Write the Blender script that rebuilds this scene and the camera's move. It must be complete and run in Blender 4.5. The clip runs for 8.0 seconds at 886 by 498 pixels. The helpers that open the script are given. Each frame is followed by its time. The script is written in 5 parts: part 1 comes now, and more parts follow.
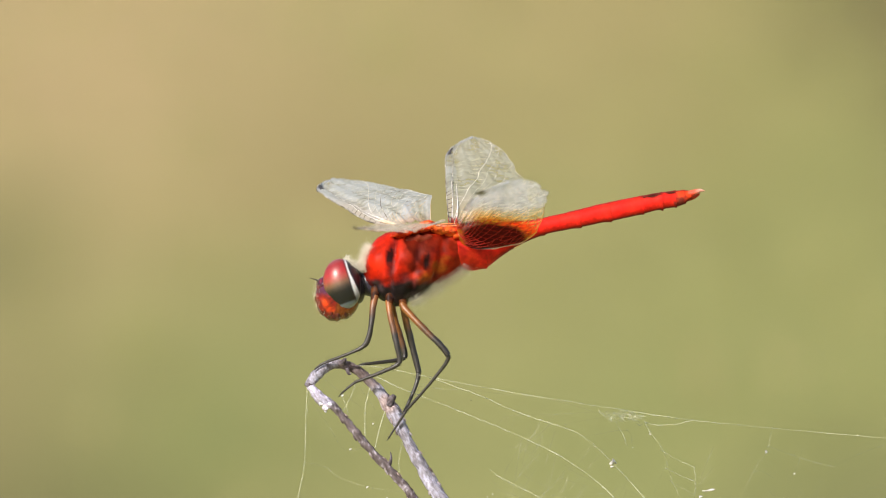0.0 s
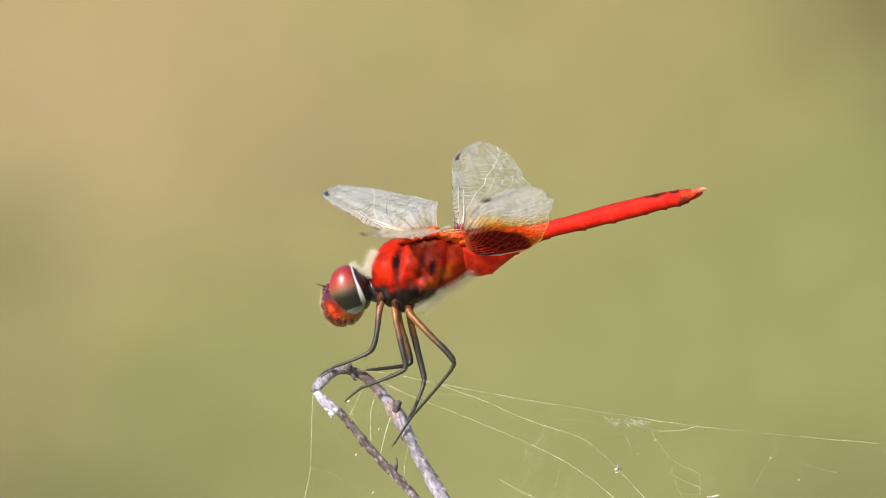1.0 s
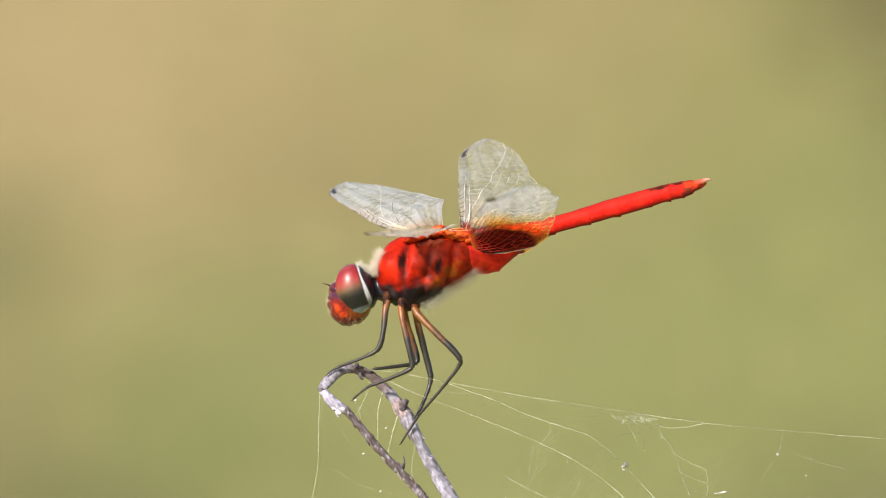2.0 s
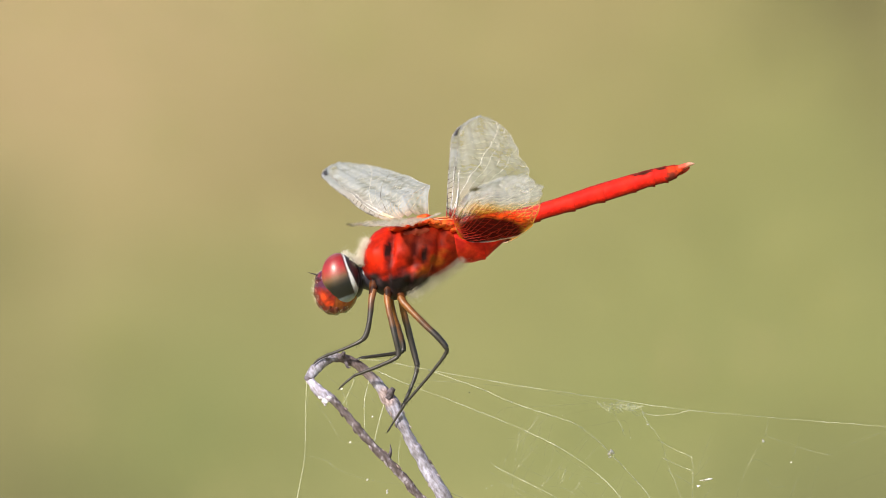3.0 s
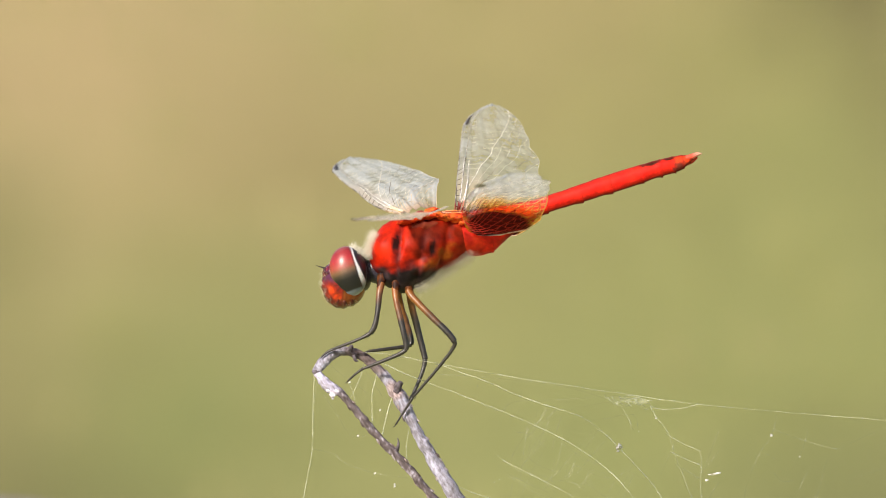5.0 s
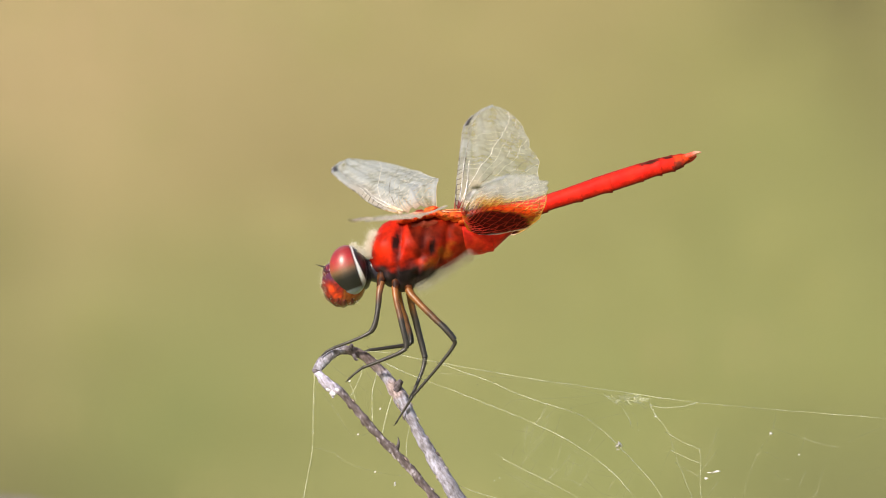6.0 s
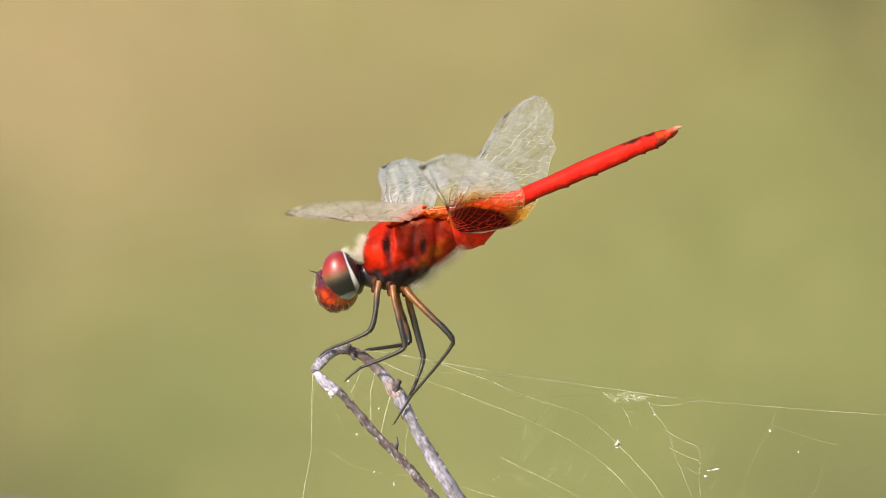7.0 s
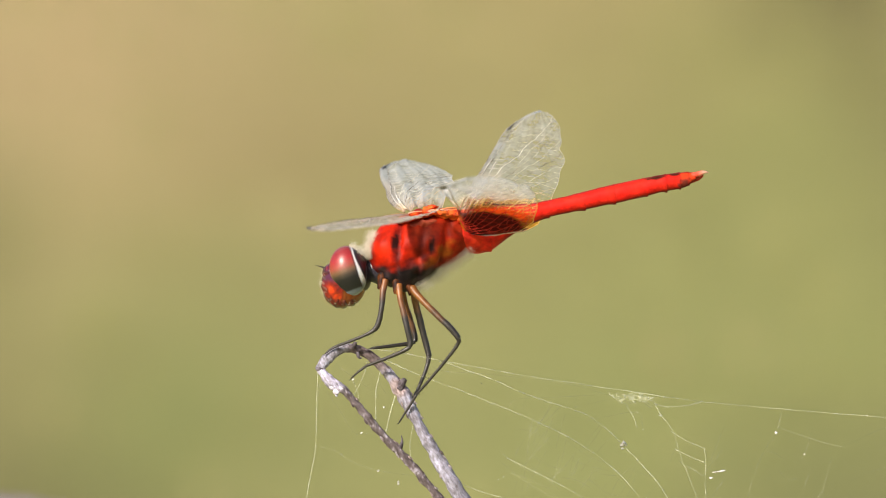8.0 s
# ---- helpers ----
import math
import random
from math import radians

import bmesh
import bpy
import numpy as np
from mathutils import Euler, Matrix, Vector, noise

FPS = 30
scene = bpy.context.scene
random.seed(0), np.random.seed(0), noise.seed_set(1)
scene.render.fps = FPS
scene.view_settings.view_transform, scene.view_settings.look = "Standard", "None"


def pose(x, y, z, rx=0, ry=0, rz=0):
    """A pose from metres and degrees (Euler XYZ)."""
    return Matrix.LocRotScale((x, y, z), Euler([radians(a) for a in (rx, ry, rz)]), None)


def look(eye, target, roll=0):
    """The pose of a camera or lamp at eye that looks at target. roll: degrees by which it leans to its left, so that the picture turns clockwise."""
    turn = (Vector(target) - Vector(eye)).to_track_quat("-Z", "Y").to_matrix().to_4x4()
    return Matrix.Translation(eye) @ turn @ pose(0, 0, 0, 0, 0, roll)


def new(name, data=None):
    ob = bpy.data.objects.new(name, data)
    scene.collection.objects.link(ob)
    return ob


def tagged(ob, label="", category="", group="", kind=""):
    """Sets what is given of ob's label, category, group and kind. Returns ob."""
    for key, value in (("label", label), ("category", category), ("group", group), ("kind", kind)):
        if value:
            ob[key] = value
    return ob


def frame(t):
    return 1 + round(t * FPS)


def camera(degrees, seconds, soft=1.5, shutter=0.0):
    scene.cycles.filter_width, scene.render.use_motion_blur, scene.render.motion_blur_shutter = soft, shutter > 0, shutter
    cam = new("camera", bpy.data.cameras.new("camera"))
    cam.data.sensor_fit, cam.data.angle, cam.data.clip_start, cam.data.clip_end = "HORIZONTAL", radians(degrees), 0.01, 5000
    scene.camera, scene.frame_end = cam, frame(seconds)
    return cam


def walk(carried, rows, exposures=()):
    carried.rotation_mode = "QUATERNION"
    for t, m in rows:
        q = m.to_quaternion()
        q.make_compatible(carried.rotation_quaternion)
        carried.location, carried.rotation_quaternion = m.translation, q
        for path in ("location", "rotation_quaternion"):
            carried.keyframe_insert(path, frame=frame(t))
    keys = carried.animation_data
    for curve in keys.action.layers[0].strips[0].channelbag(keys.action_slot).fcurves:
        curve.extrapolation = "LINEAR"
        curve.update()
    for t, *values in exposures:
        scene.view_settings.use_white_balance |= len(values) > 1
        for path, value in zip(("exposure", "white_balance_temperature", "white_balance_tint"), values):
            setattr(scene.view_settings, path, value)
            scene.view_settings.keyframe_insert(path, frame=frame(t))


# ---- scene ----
# ---- camera: a long lens, hand held, under a metre from the perch ----
cam = camera(6.0, 8.0, soft=0.8)
cam.data.dof.use_dof = True
cam.data.dof.focus_distance = 0.91
cam.data.dof.aperture_fstop = 44
walk(cam, [
    (0.0, look((0.00000, -0.89124, 1.12526), (0.00000, 0.00000, 1.00000), 0.00)),
    (0.1, look((-0.00010, -0.89139, 1.12528), (-0.00007, 0.00001, 1.00011), 0.07)),
    (0.2, look((-0.00020, -0.89154, 1.12530), (0.00016, 0.00003, 1.00025), 0.13)),
    (0.3, look((-0.00030, -0.89169, 1.12532), (0.00009, 0.00003, 1.00021), 0.20)),
    (0.4, look((-0.00040, -0.89191, 1.12535), (0.00007, 0.00005, 1.00035), 0.28)),
    (0.5, look((-0.00050, -0.89213, 1.12538), (-0.00013, 0.00001, 1.00006), 0.35)),
    (0.6, look((-0.00060, -0.89243, 1.12542), (-0.00029, 0.00002, 1.00012), 0.30)),
    (0.7, look((-0.00070, -0.89273, 1.12547), (-0.00033, 0.00006, 1.00041), 0.25)),
    (0.8, look((-0.00080, -0.89303, 1.12551), (-0.00148, 0.00007, 1.00053), 0.20)),
    (0.9, look((-0.00090, -0.89325, 1.12554), (-0.00061, 0.00016, 1.00112), 0.15)),
    (1.0, look((-0.00100, -0.89347, 1.12557), (-0.00062, 0.00009, 1.00065), 0.10)),
    (1.1, look((-0.00110, -0.89370, 1.12560), (-0.00099, 0.00006, 1.00044), 0.02)),
    (1.2, look((-0.00120, -0.89392, 1.12563), (-0.00103, 0.00012, 1.00084), -0.05)),
    (1.3, look((-0.00130, -0.89392, 1.12563), (-0.00089, 0.00014, 1.00101), -0.10)),
    (1.4, look((-0.00140, -0.89392, 1.12563), (-0.00027, 0.00014, 1.00100), -0.15)),
    (1.5, look((-0.00150, -0.89392, 1.12563), (0.00036, 0.00011, 1.00079), -0.20)),
    (1.6, look((-0.00160, -0.89392, 1.12563), (-0.00037, 0.00012, 1.00086), -0.23)),
    (1.7, look((-0.00170, -0.89392, 1.12563), (-0.00122, 0.00011, 1.00080), -0.25)),
    (2.8, look((-0.00280, -0.89662, 1.12601), (0.00027, -0.00006, 0.99953), -0.45)),
    (2.9, look((-0.00290, -0.89685, 1.12604), (0.00028, -0.00008, 0.99941), -0.47)),
    (3.0, look((-0.00300, -0.89707, 1.12608), (0.00028, -0.00010, 0.99930), -0.50)),
    (3.1, look((-0.00303, -0.89707, 1.12608), (-0.00013, -0.00011, 0.99922), -0.55)),
    (3.2, look((-0.00307, -0.89707, 1.12608), (-0.00023, -0.00009, 0.99939), -0.60)),
    (3.3, look((-0.00310, -0.89701, 1.12607), (-0.00028, -0.00008, 0.99943), -0.67)),
    (3.4, look((-0.00314, -0.89695, 1.12606), (-0.00032, -0.00007, 0.99954), -0.73)),
    (3.5, look((-0.00317, -0.89689, 1.12605), (-0.00031, -0.00007, 0.99952), -0.80)),
    (3.6, look((-0.00320, -0.89710, 1.12608), (-0.00018, -0.00007, 0.99952), -0.80)),
    (3.7, look((-0.00324, -0.89731, 1.12611), (-0.00012, -0.00006, 0.99958), -0.80)),
    (3.8, look((-0.00327, -0.89752, 1.12614), (-0.00011, -0.00007, 0.99946), -0.80)),
    (3.9, look((-0.00330, -0.89752, 1.12614), (0.00001, -0.00008, 0.99946), -0.80)),
    (4.0, look((-0.00333, -0.89752, 1.12614), (0.00018, -0.00008, 0.99943), -0.80)),
    (4.1, look((-0.00336, -0.89707, 1.12607), (0.00022, -0.00010, 0.99930), -0.70)),
    (4.2, look((-0.00340, -0.89662, 1.12601), (0.00018, -0.00015, 0.99895), -0.60)),
    (4.3, look((-0.00343, -0.89602, 1.12593), (0.00016, -0.00015, 0.99896), -0.53)),
    (4.4, look((-0.00347, -0.89542, 1.12584), (0.00010, -0.00016, 0.99881), -0.47)),
    (4.5, look((-0.00350, -0.89482, 1.12576), (0.00023, -0.00016, 0.99884), -0.40)),
    (4.6, look((-0.00363, -0.89482, 1.12576), (-0.00014, -0.00018, 0.99873), -0.40)),
    (4.7, look((-0.00377, -0.89482, 1.12576), (-0.00032, -0.00019, 0.99868), -0.40)),
    (5.8, look((-0.00523, -0.89662, 1.12601), (-0.00049, -0.00023, 0.99840), -0.47)),
    (5.9, look((-0.00537, -0.89662, 1.12601), (-0.00043, -0.00021, 0.99852), -0.47)),
    (6.0, look((-0.00550, -0.89662, 1.12601), (-0.00057, -0.00021, 0.99848), -0.47)),
    (6.1, look((-0.00552, -0.89662, 1.12601), (-0.00074, -0.00020, 0.99853), -0.47)),
    (6.2, look((-0.00555, -0.89662, 1.12601), (-0.00105, -0.00024, 0.99829), -0.46)),
    (6.3, look((-0.00557, -0.89662, 1.12601), (-0.00074, -0.00025, 0.99816), -0.46)),
    (6.4, look((-0.00560, -0.89662, 1.12601), (-0.00093, -0.00025, 0.99817), -0.45)),
    (6.5, look((-0.00562, -0.89662, 1.12601), (-0.00105, -0.00025, 0.99820), -0.45)),
    (6.6, look((-0.00565, -0.89662, 1.12601), (-0.00190, -0.00025, 0.99823), -0.50)),
    (6.7, look((-0.00567, -0.89662, 1.12601), (-0.00164, -0.00020, 0.99858), -0.55)),
    (6.8, look((-0.00570, -0.89662, 1.12601), (-0.00034, -0.00021, 0.99849), -0.60)),
    (6.9, look((-0.00573, -0.89617, 1.12595), (-0.00051, -0.00021, 0.99846), -0.70)),
    (7.0, look((-0.00575, -0.89572, 1.12589), (-0.00033, -0.00023, 0.99839), -0.80)),
    (7.1, look((-0.00577, -0.89572, 1.12589), (-0.00130, -0.00028, 0.99803), -0.78)),
    (7.2, look((-0.00580, -0.89572, 1.12589), (-0.00013, -0.00019, 0.99862), -0.75)),
    (7.3, look((-0.00583, -0.89572, 1.12589), (-0.00168, -0.00029, 0.99793), -0.70)),
    (7.4, look((-0.00585, -0.89594, 1.12592), (-0.00144, -0.00028, 0.99799), -0.69)),
    (7.5, look((-0.00588, -0.89617, 1.12595), (-0.00127, -0.00026, 0.99816), -0.68)),
    (7.6, look((-0.00590, -0.89542, 1.12584), (-0.00142, -0.00025, 0.99825), -0.62)),
    (7.7, look((-0.00593, -0.89467, 1.12574), (-0.00144, -0.00024, 0.99826), -0.56)),
    (7.8, look((-0.00595, -0.89392, 1.12563), (-0.00115, -0.00031, 0.99780), -0.50)),
    (7.9, look((-0.00598, -0.89325, 1.12553), (-0.00049, -0.00025, 0.99821), -0.42)),
    (8.0, look((-0.00600, -0.89258, 1.12544), (-0.00102, -0.00025, 0.99826), -0.35)),
], exposures=[(0.0, -0.01, 6500, 10), (3.0, 0.0, 6520, 10), (4.5, 0.03, 6620, 10), (6.5, -0.03, 6740, 10), (8.0, -0.04, 6740, 10)])

# ---- world and sun ----
SUN_ELEVATION, SUN_TURN = 36.0, 222.0
world = bpy.data.worlds.new("sky")
scene.world = world
world.use_nodes = True
sky = world.node_tree.nodes.new("ShaderNodeTexSky")
sky.sky_type, sky.sun_disc = "NISHITA", False
sky.sun_elevation, sky.sun_rotation = radians(SUN_ELEVATION), radians(SUN_TURN)
sky.air_density, sky.dust_density = 1.0, 2.5
world.node_tree.links.new(sky.outputs[0], world.node_tree.nodes["Background"].inputs[0])
world.node_tree.nodes["Background"].inputs[1].default_value = 0.13
sun = new("sun", bpy.data.lights.new("sun", "SUN"))
sun.data.energy, sun.data.angle, sun.data.color = 4.8, radians(0.5), (1.0, 0.93, 0.82)
_e, _a = radians(SUN_ELEVATION), radians(SUN_TURN)
sun.matrix_world = look((math.sin(_a) * math.cos(_e), math.cos(_a) * math.cos(_e), math.sin(_e)), (0, 0, 0))

HUB = Vector((0, 0, 1.0))      # the middle of the small stage; sizes below are millimetres from here
MM = 0.001
AWAY = Vector((0, math.cos(radians(8)), -math.sin(radians(8))))   # along the lens
UP = Vector((0, math.sin(radians(8)), math.cos(radians(8))))
RIGHT = Vector((1, 0, 0))


# ---- materials ----
def node_material(name, rough=0.5, spec=0.5, coat=0.0, sss=0.0, sss_radius=(1.0, 0.25, 0.1), metal=0.0):
    m = bpy.data.materials.new(name)
    m.use_nodes = True
    p = m.node_tree.nodes["Principled BSDF"]
    p.inputs["Roughness"].default_value = rough
    p.inputs["Specular IOR Level"].default_value = spec
    p.inputs["Coat Weight"].default_value = coat
    p.inputs["Metallic"].default_value = metal
    if sss:
        p.inputs["Subsurface Weight"].default_value = sss
        p.inputs["Subsurface Radius"].default_value = sss_radius
        p.inputs["Subsurface Scale"].default_value = 0.0006
    return m, m.node_tree, p


def nd(tree, kind, **values):
    n = tree.nodes.new(kind)
    for key, value in values.items():
        n.inputs[key].default_value = value
    return n


def noise_tex(tree, scale, detail=4.0, rough=0.55, coords="Object"):
    tc = tree.nodes.new("ShaderNodeTexCoord")
    n = nd(tree, "ShaderNodeTexNoise", Scale=scale, Detail=detail, Roughness=rough)
    tree.links.new(tc.outputs[coords], n.inputs["Vector"])
    return n


def ramp(tree, source, stops):
    r = tree.nodes.new("ShaderNodeValToRGB")
    while len(r.color_ramp.elements) < len(stops):
        r.color_ramp.elements.new(0.5)
    for e, (place, col) in zip(r.color_ramp.elements, stops):
        e.position, e.color = place, (*col, 1)
    tree.links.new(source, r.inputs[0])
    return r.outputs[0]


def mix(tree, fac, a, b, blend="MIX"):
    n = tree.nodes.new("ShaderNodeMix")
    n.data_type, n.blend_type = "RGBA", blend
    for sock, value in ((n.inputs[0], fac), (n.inputs[6], a), (n.inputs[7], b)):
        if isinstance(value, (int, float)):
            sock.default_value = value
        elif isinstance(value, tuple):
            sock.default_value = (*value, 1)
        else:
            tree.links.new(value, sock)
    return n.outputs[2]


def bump(tree, p, source, strength, distance):
    b = nd(tree, "ShaderNodeBump", Strength=strength, Distance=distance)
    tree.links.new(source, b.inputs["Height"])
    tree.links.new(b.outputs[0], p.inputs["Normal"])


def attr(tree, name):
    n = tree.nodes.new("ShaderNodeAttribute")
    n.attribute_name = name
    return n.outputs["Color"]


def chitin(name, base, other, rough=0.38, scale=900, bumpy=0.25, sss=0.15, spec=0.45, coat=0.0):
    """Insect shell: two tones that mingle, the marks of the 'mark' layer over them, and fine pits."""
    m, t, p = node_material(name, rough, spec, coat, sss)
    big = noise_tex(t, scale, 3)
    fine = noise_tex(t, scale * 9, 2)
    col = ramp(t, big.outputs[0], [(0.35, base), (0.68, other)])
    col = mix(t, 0.25, col, ramp(t, fine.outputs[0], [(0.3, tuple(c * 0.55 for c in base)), (0.7, other)]))
    t.links.new(col, p.inputs["Base Color"])
    bump(t, p, fine.outputs[0], bumpy, 0.00006)
    return m


def marked(name, rough=0.4, scale=1500, bumpy=0.25, sss=0.12, spec=0.4, mottle=(0.72, 0.66, 0.62)):
    """Shell whose markings lie in the mesh's own colour layer."""
    m, t, p = node_material(name, rough, spec, 0, sss)
    fine = noise_tex(t, scale * 4, 3)
    big = noise_tex(t, scale, 3)
    col = mix(t, 1.0, attr(t, "mark"), ramp(t, big.outputs[0], [(0.34, mottle), (0.64, (1.0, 1.0, 1.0))]), "MULTIPLY")
    t.links.new(col, p.inputs["Base Color"])
    bump(t, p, fine.outputs[0], bumpy, 0.00008)
    return m


shell_thorax = marked("thorax_shell", 0.5, 750, 0.25, 0.05, 0.12, (0.5, 0.46, 0.46))
shell_abdomen = marked("abdomen_shell", 0.55, 1600, 0.15, 0.12, 0.14)
shell_face = marked("face_shell", 0.26, 1500, 0.2, 0.1, 0.6)
shell_dark = chitin("dark_shell", (0.02, 0.018, 0.03), (0.05, 0.045, 0.06), 0.35, 1500, sss=0)
leg_mat = marked("leg_shell", 0.42, 1800, 0.3, 0.0, 0.75)
spine_mat = chitin("leg_spine", (0.03, 0.025, 0.02), (0.07, 0.05, 0.03), 0.5, 2000, sss=0)

eye_mat, _t, _p = node_material("compound_eye", 0.45, 0.15, 1.0, 0.05)
_facets = _t.nodes.new("ShaderNodeTexVoronoi")
_facets.inputs["Scale"].default_value = 9000
_tc = _t.nodes.new("ShaderNodeTexCoord")
_t.links.new(_tc.outputs["Object"], _facets.inputs["Vector"])
_n = noise_tex(_t, 2500, 2)
_t.links.new(mix(_t, 0.25, attr(_t, "mark"), mix(_t, 1.0, attr(_t, "mark"), ramp(_t, _n.outputs[0], [(0.3, (0.5, 0.5, 0.5)), (0.7, (1.2, 1.2, 1.2))]), "MULTIPLY")), _p.inputs["Base Color"])
bump(_t, _p, _facets.outputs["Distance"], 0.15, 0.00003)
_p.inputs["Coat Roughness"].default_value = 0.36
_p.inputs["Coat IOR"].default_value = 1.55

hair_mat, _t, _p = node_material("pale_hair", 0.6, 0.3)
_n = noise_tex(_t, 800, 2)
_t.links.new(ramp(_t, _n.outputs[0], [(0.3, (0.72, 0.66, 0.5)), (0.7, (0.9, 0.87, 0.76))]), _p.inputs["Base Color"])


def membrane_material(name):
    """Clear wing skin: mostly see-through, with the sheen of thin chitin; the colour layer holds the amber and dark
    base, the cover layer also a painted whitish sheen.
    """
    m, t, p = node_material(name, 0.4, 0.12)
    out = t.nodes["Material Output"]
    tint = attr(t, "mark")
    amount = t.nodes.new("ShaderNodeAttribute")
    amount.attribute_name = "cover"
    wave = noise_tex(t, 620, 4, 0.65)
    bump(t, p, wave.outputs[0], 0.5, 0.0004)
    t.links.new(tint, p.inputs["Base Color"])
    glow = t.nodes.new("ShaderNodeBsdfTranslucent")      # light that passes the skin
    t.links.new(tint, glow.inputs[0])
    skin = t.nodes.new("ShaderNodeMixShader")
    skin.inputs[0].default_value = 0.62
    t.links.new(p.outputs[0], skin.inputs[1])
    t.links.new(glow.outputs[0], skin.inputs[2])
    clear = t.nodes.new("ShaderNodeBsdfTransparent")
    share = t.nodes.new("ShaderNodeAttribute")      # where the skin itself is stained, it tints what lies behind it
    share.attribute_name = "tinted"
    t.links.new(mix(t, share.outputs["Fac"], (0.985, 0.99, 0.99), tint), clear.inputs[0])
    body = t.nodes.new("ShaderNodeMixShader")
    t.links.new(amount.outputs["Fac"], body.inputs[0])
    t.links.new(clear.outputs[0], body.inputs[1])
    t.links.new(skin.outputs[0], body.inputs[2])
    sheen = t.nodes.new("ShaderNodeMixShader")
    facing = nd(t, "ShaderNodeLayerWeight", Blend=0.3)
    shine = t.nodes.new("ShaderNodeAttribute")
    shine.attribute_name = "shine"
    fres = t.nodes.new("ShaderNodeMath")
    fres.operation = "MULTIPLY"
    t.links.new(facing.outputs["Facing"], fres.inputs[0])
    t.links.new(shine.outputs["Fac"], fres.inputs[1])
    gloss = nd(t, "ShaderNodeBsdfGlossy", Roughness=0.27)
    b = nd(t, "ShaderNodeBump", Strength=0.7, Distance=0.0004)
    t.links.new(wave.outputs[0], b.inputs["Height"])
    t.links.new(b.outputs[0], gloss.inputs["Normal"])
    t.links.new(fres.outputs[0], sheen.inputs[0])
    t.links.new(body.outputs[0], sheen.inputs[1])
    t.links.new(gloss.outputs[0], sheen.inputs[2])
    t.links.new(sheen.outputs[0], out.inputs["Surface"])
    return m


membrane = membrane_material("wing_membrane")
vein_mat = marked("wing_vein", 0.45, 1500, 0.1, 0.0, 0.2)
stigma_mat = chitin("wing_stigma", (0.035, 0.025, 0.022), (0.07, 0.05, 0.04), 0.4, 1200, sss=0)

bark, _t, _p = node_material("twig_bark", 0.85, 0.25)
_big, _fine, _speck = noise_tex(_t, 620, 5, 0.7), noise_tex(_t, 2400, 5, 0.7), noise_tex(_t, 4200, 3, 0.7)
for _n in (_big, _fine, _speck):        # the grain runs along the stem
    _mp = _t.nodes.new("ShaderNodeMapping")
    _mp.vector_type = "TEXTURE"
    _mp.inputs["Rotation"].default_value = (0, radians(58), 0)
    _mp.inputs["Scale"].default_value = (2.2, 1, 0.85)
    _t.links.new(_n.inputs["Vector"].links[0].from_socket, _mp.inputs[0])
    _t.links.new(_mp.outputs[0], _n.inputs["Vector"])
_col = ramp(_t, _big.outputs[0], [(0.32, (0.2, 0.18, 0.19)), (0.44, (0.4, 0.37, 0.4)), (0.54, (0.56, 0.53, 0.6)), (0.66, (0.78, 0.75, 0.86))])
_col = mix(_t, 0.45, _col, ramp(_t, _fine.outputs[0], [(0.36, (0.12, 0.09, 0.085)), (0.47, (0.4, 0.36, 0.37)), (0.58, (0.72, 0.7, 0.78))]))
_col = mix(_t, 0.5, _col, mix(_t, 1.0, _col, ramp(_t, _speck.outputs[0], [(0.38, (0.35, 0.3, 0.29)), (0.5, (0.85, 0.84, 0.86)), (0.62, (1.25, 1.25, 1.3))]), "MULTIPLY"))
_t.links.new(mix(_t, 1.0, _col, attr(_t, "mark"), "MULTIPLY"), _p.inputs["Base Color"])
bump(_t, _p, _speck.outputs[0], 1.0, 0.00022)

def silk(name, weak, strong):
    """Spider silk: noise paints in where the fine strands catch the light; elsewhere they are all but clear."""
    m, t, p = node_material(name, 0.4, 0.5)
    p.inputs["Base Color"].default_value = (0.8, 0.82, 0.62, 1)
    clear = t.nodes.new("ShaderNodeBsdfTransparent")
    ms = t.nodes.new("ShaderNodeMixShader")
    n = noise_tex(t, 330, 4, 0.75)
    t.links.new(ramp(t, n.outputs[0], [(0.36, (weak,) * 3), (0.66, (strong,) * 3)]), ms.inputs[0])
    t.links.new(clear.outputs[0], ms.inputs[1])
    t.links.new(p.outputs[0], ms.inputs[2])
    t.links.new(ms.outputs[0], t.nodes["Material Output"].inputs["Surface"])
    return m


silk_mat = silk("spider_silk", 0.05, 0.4)
faint_silk = silk("faint_spider_silk", 0.01, 0.17)
husk_mat, _t, _p = node_material("pale_husk", 0.5, 0.4)
_n = noise_tex(_t, 1500, 3)
_t.links.new(ramp(_t, _n.outputs[0], [(0.35, (0.5, 0.48, 0.45)), (0.65, (0.85, 0.83, 0.8))]), _p.inputs["Base Color"])

# meadow: green, olive and straw-dry patches
meadow, _t, _p = node_material("meadow", 0.95, 0.1)
_large, _mid, _small = noise_tex(_t, 0.35, 3), noise_tex(_t, 6, 4), noise_tex(_t, 60, 4)
_col = ramp(_t, _large.outputs[0], [(0.35, (0.273, 0.279, 0.0955)), (0.65, (0.313, 0.299, 0.1125))])


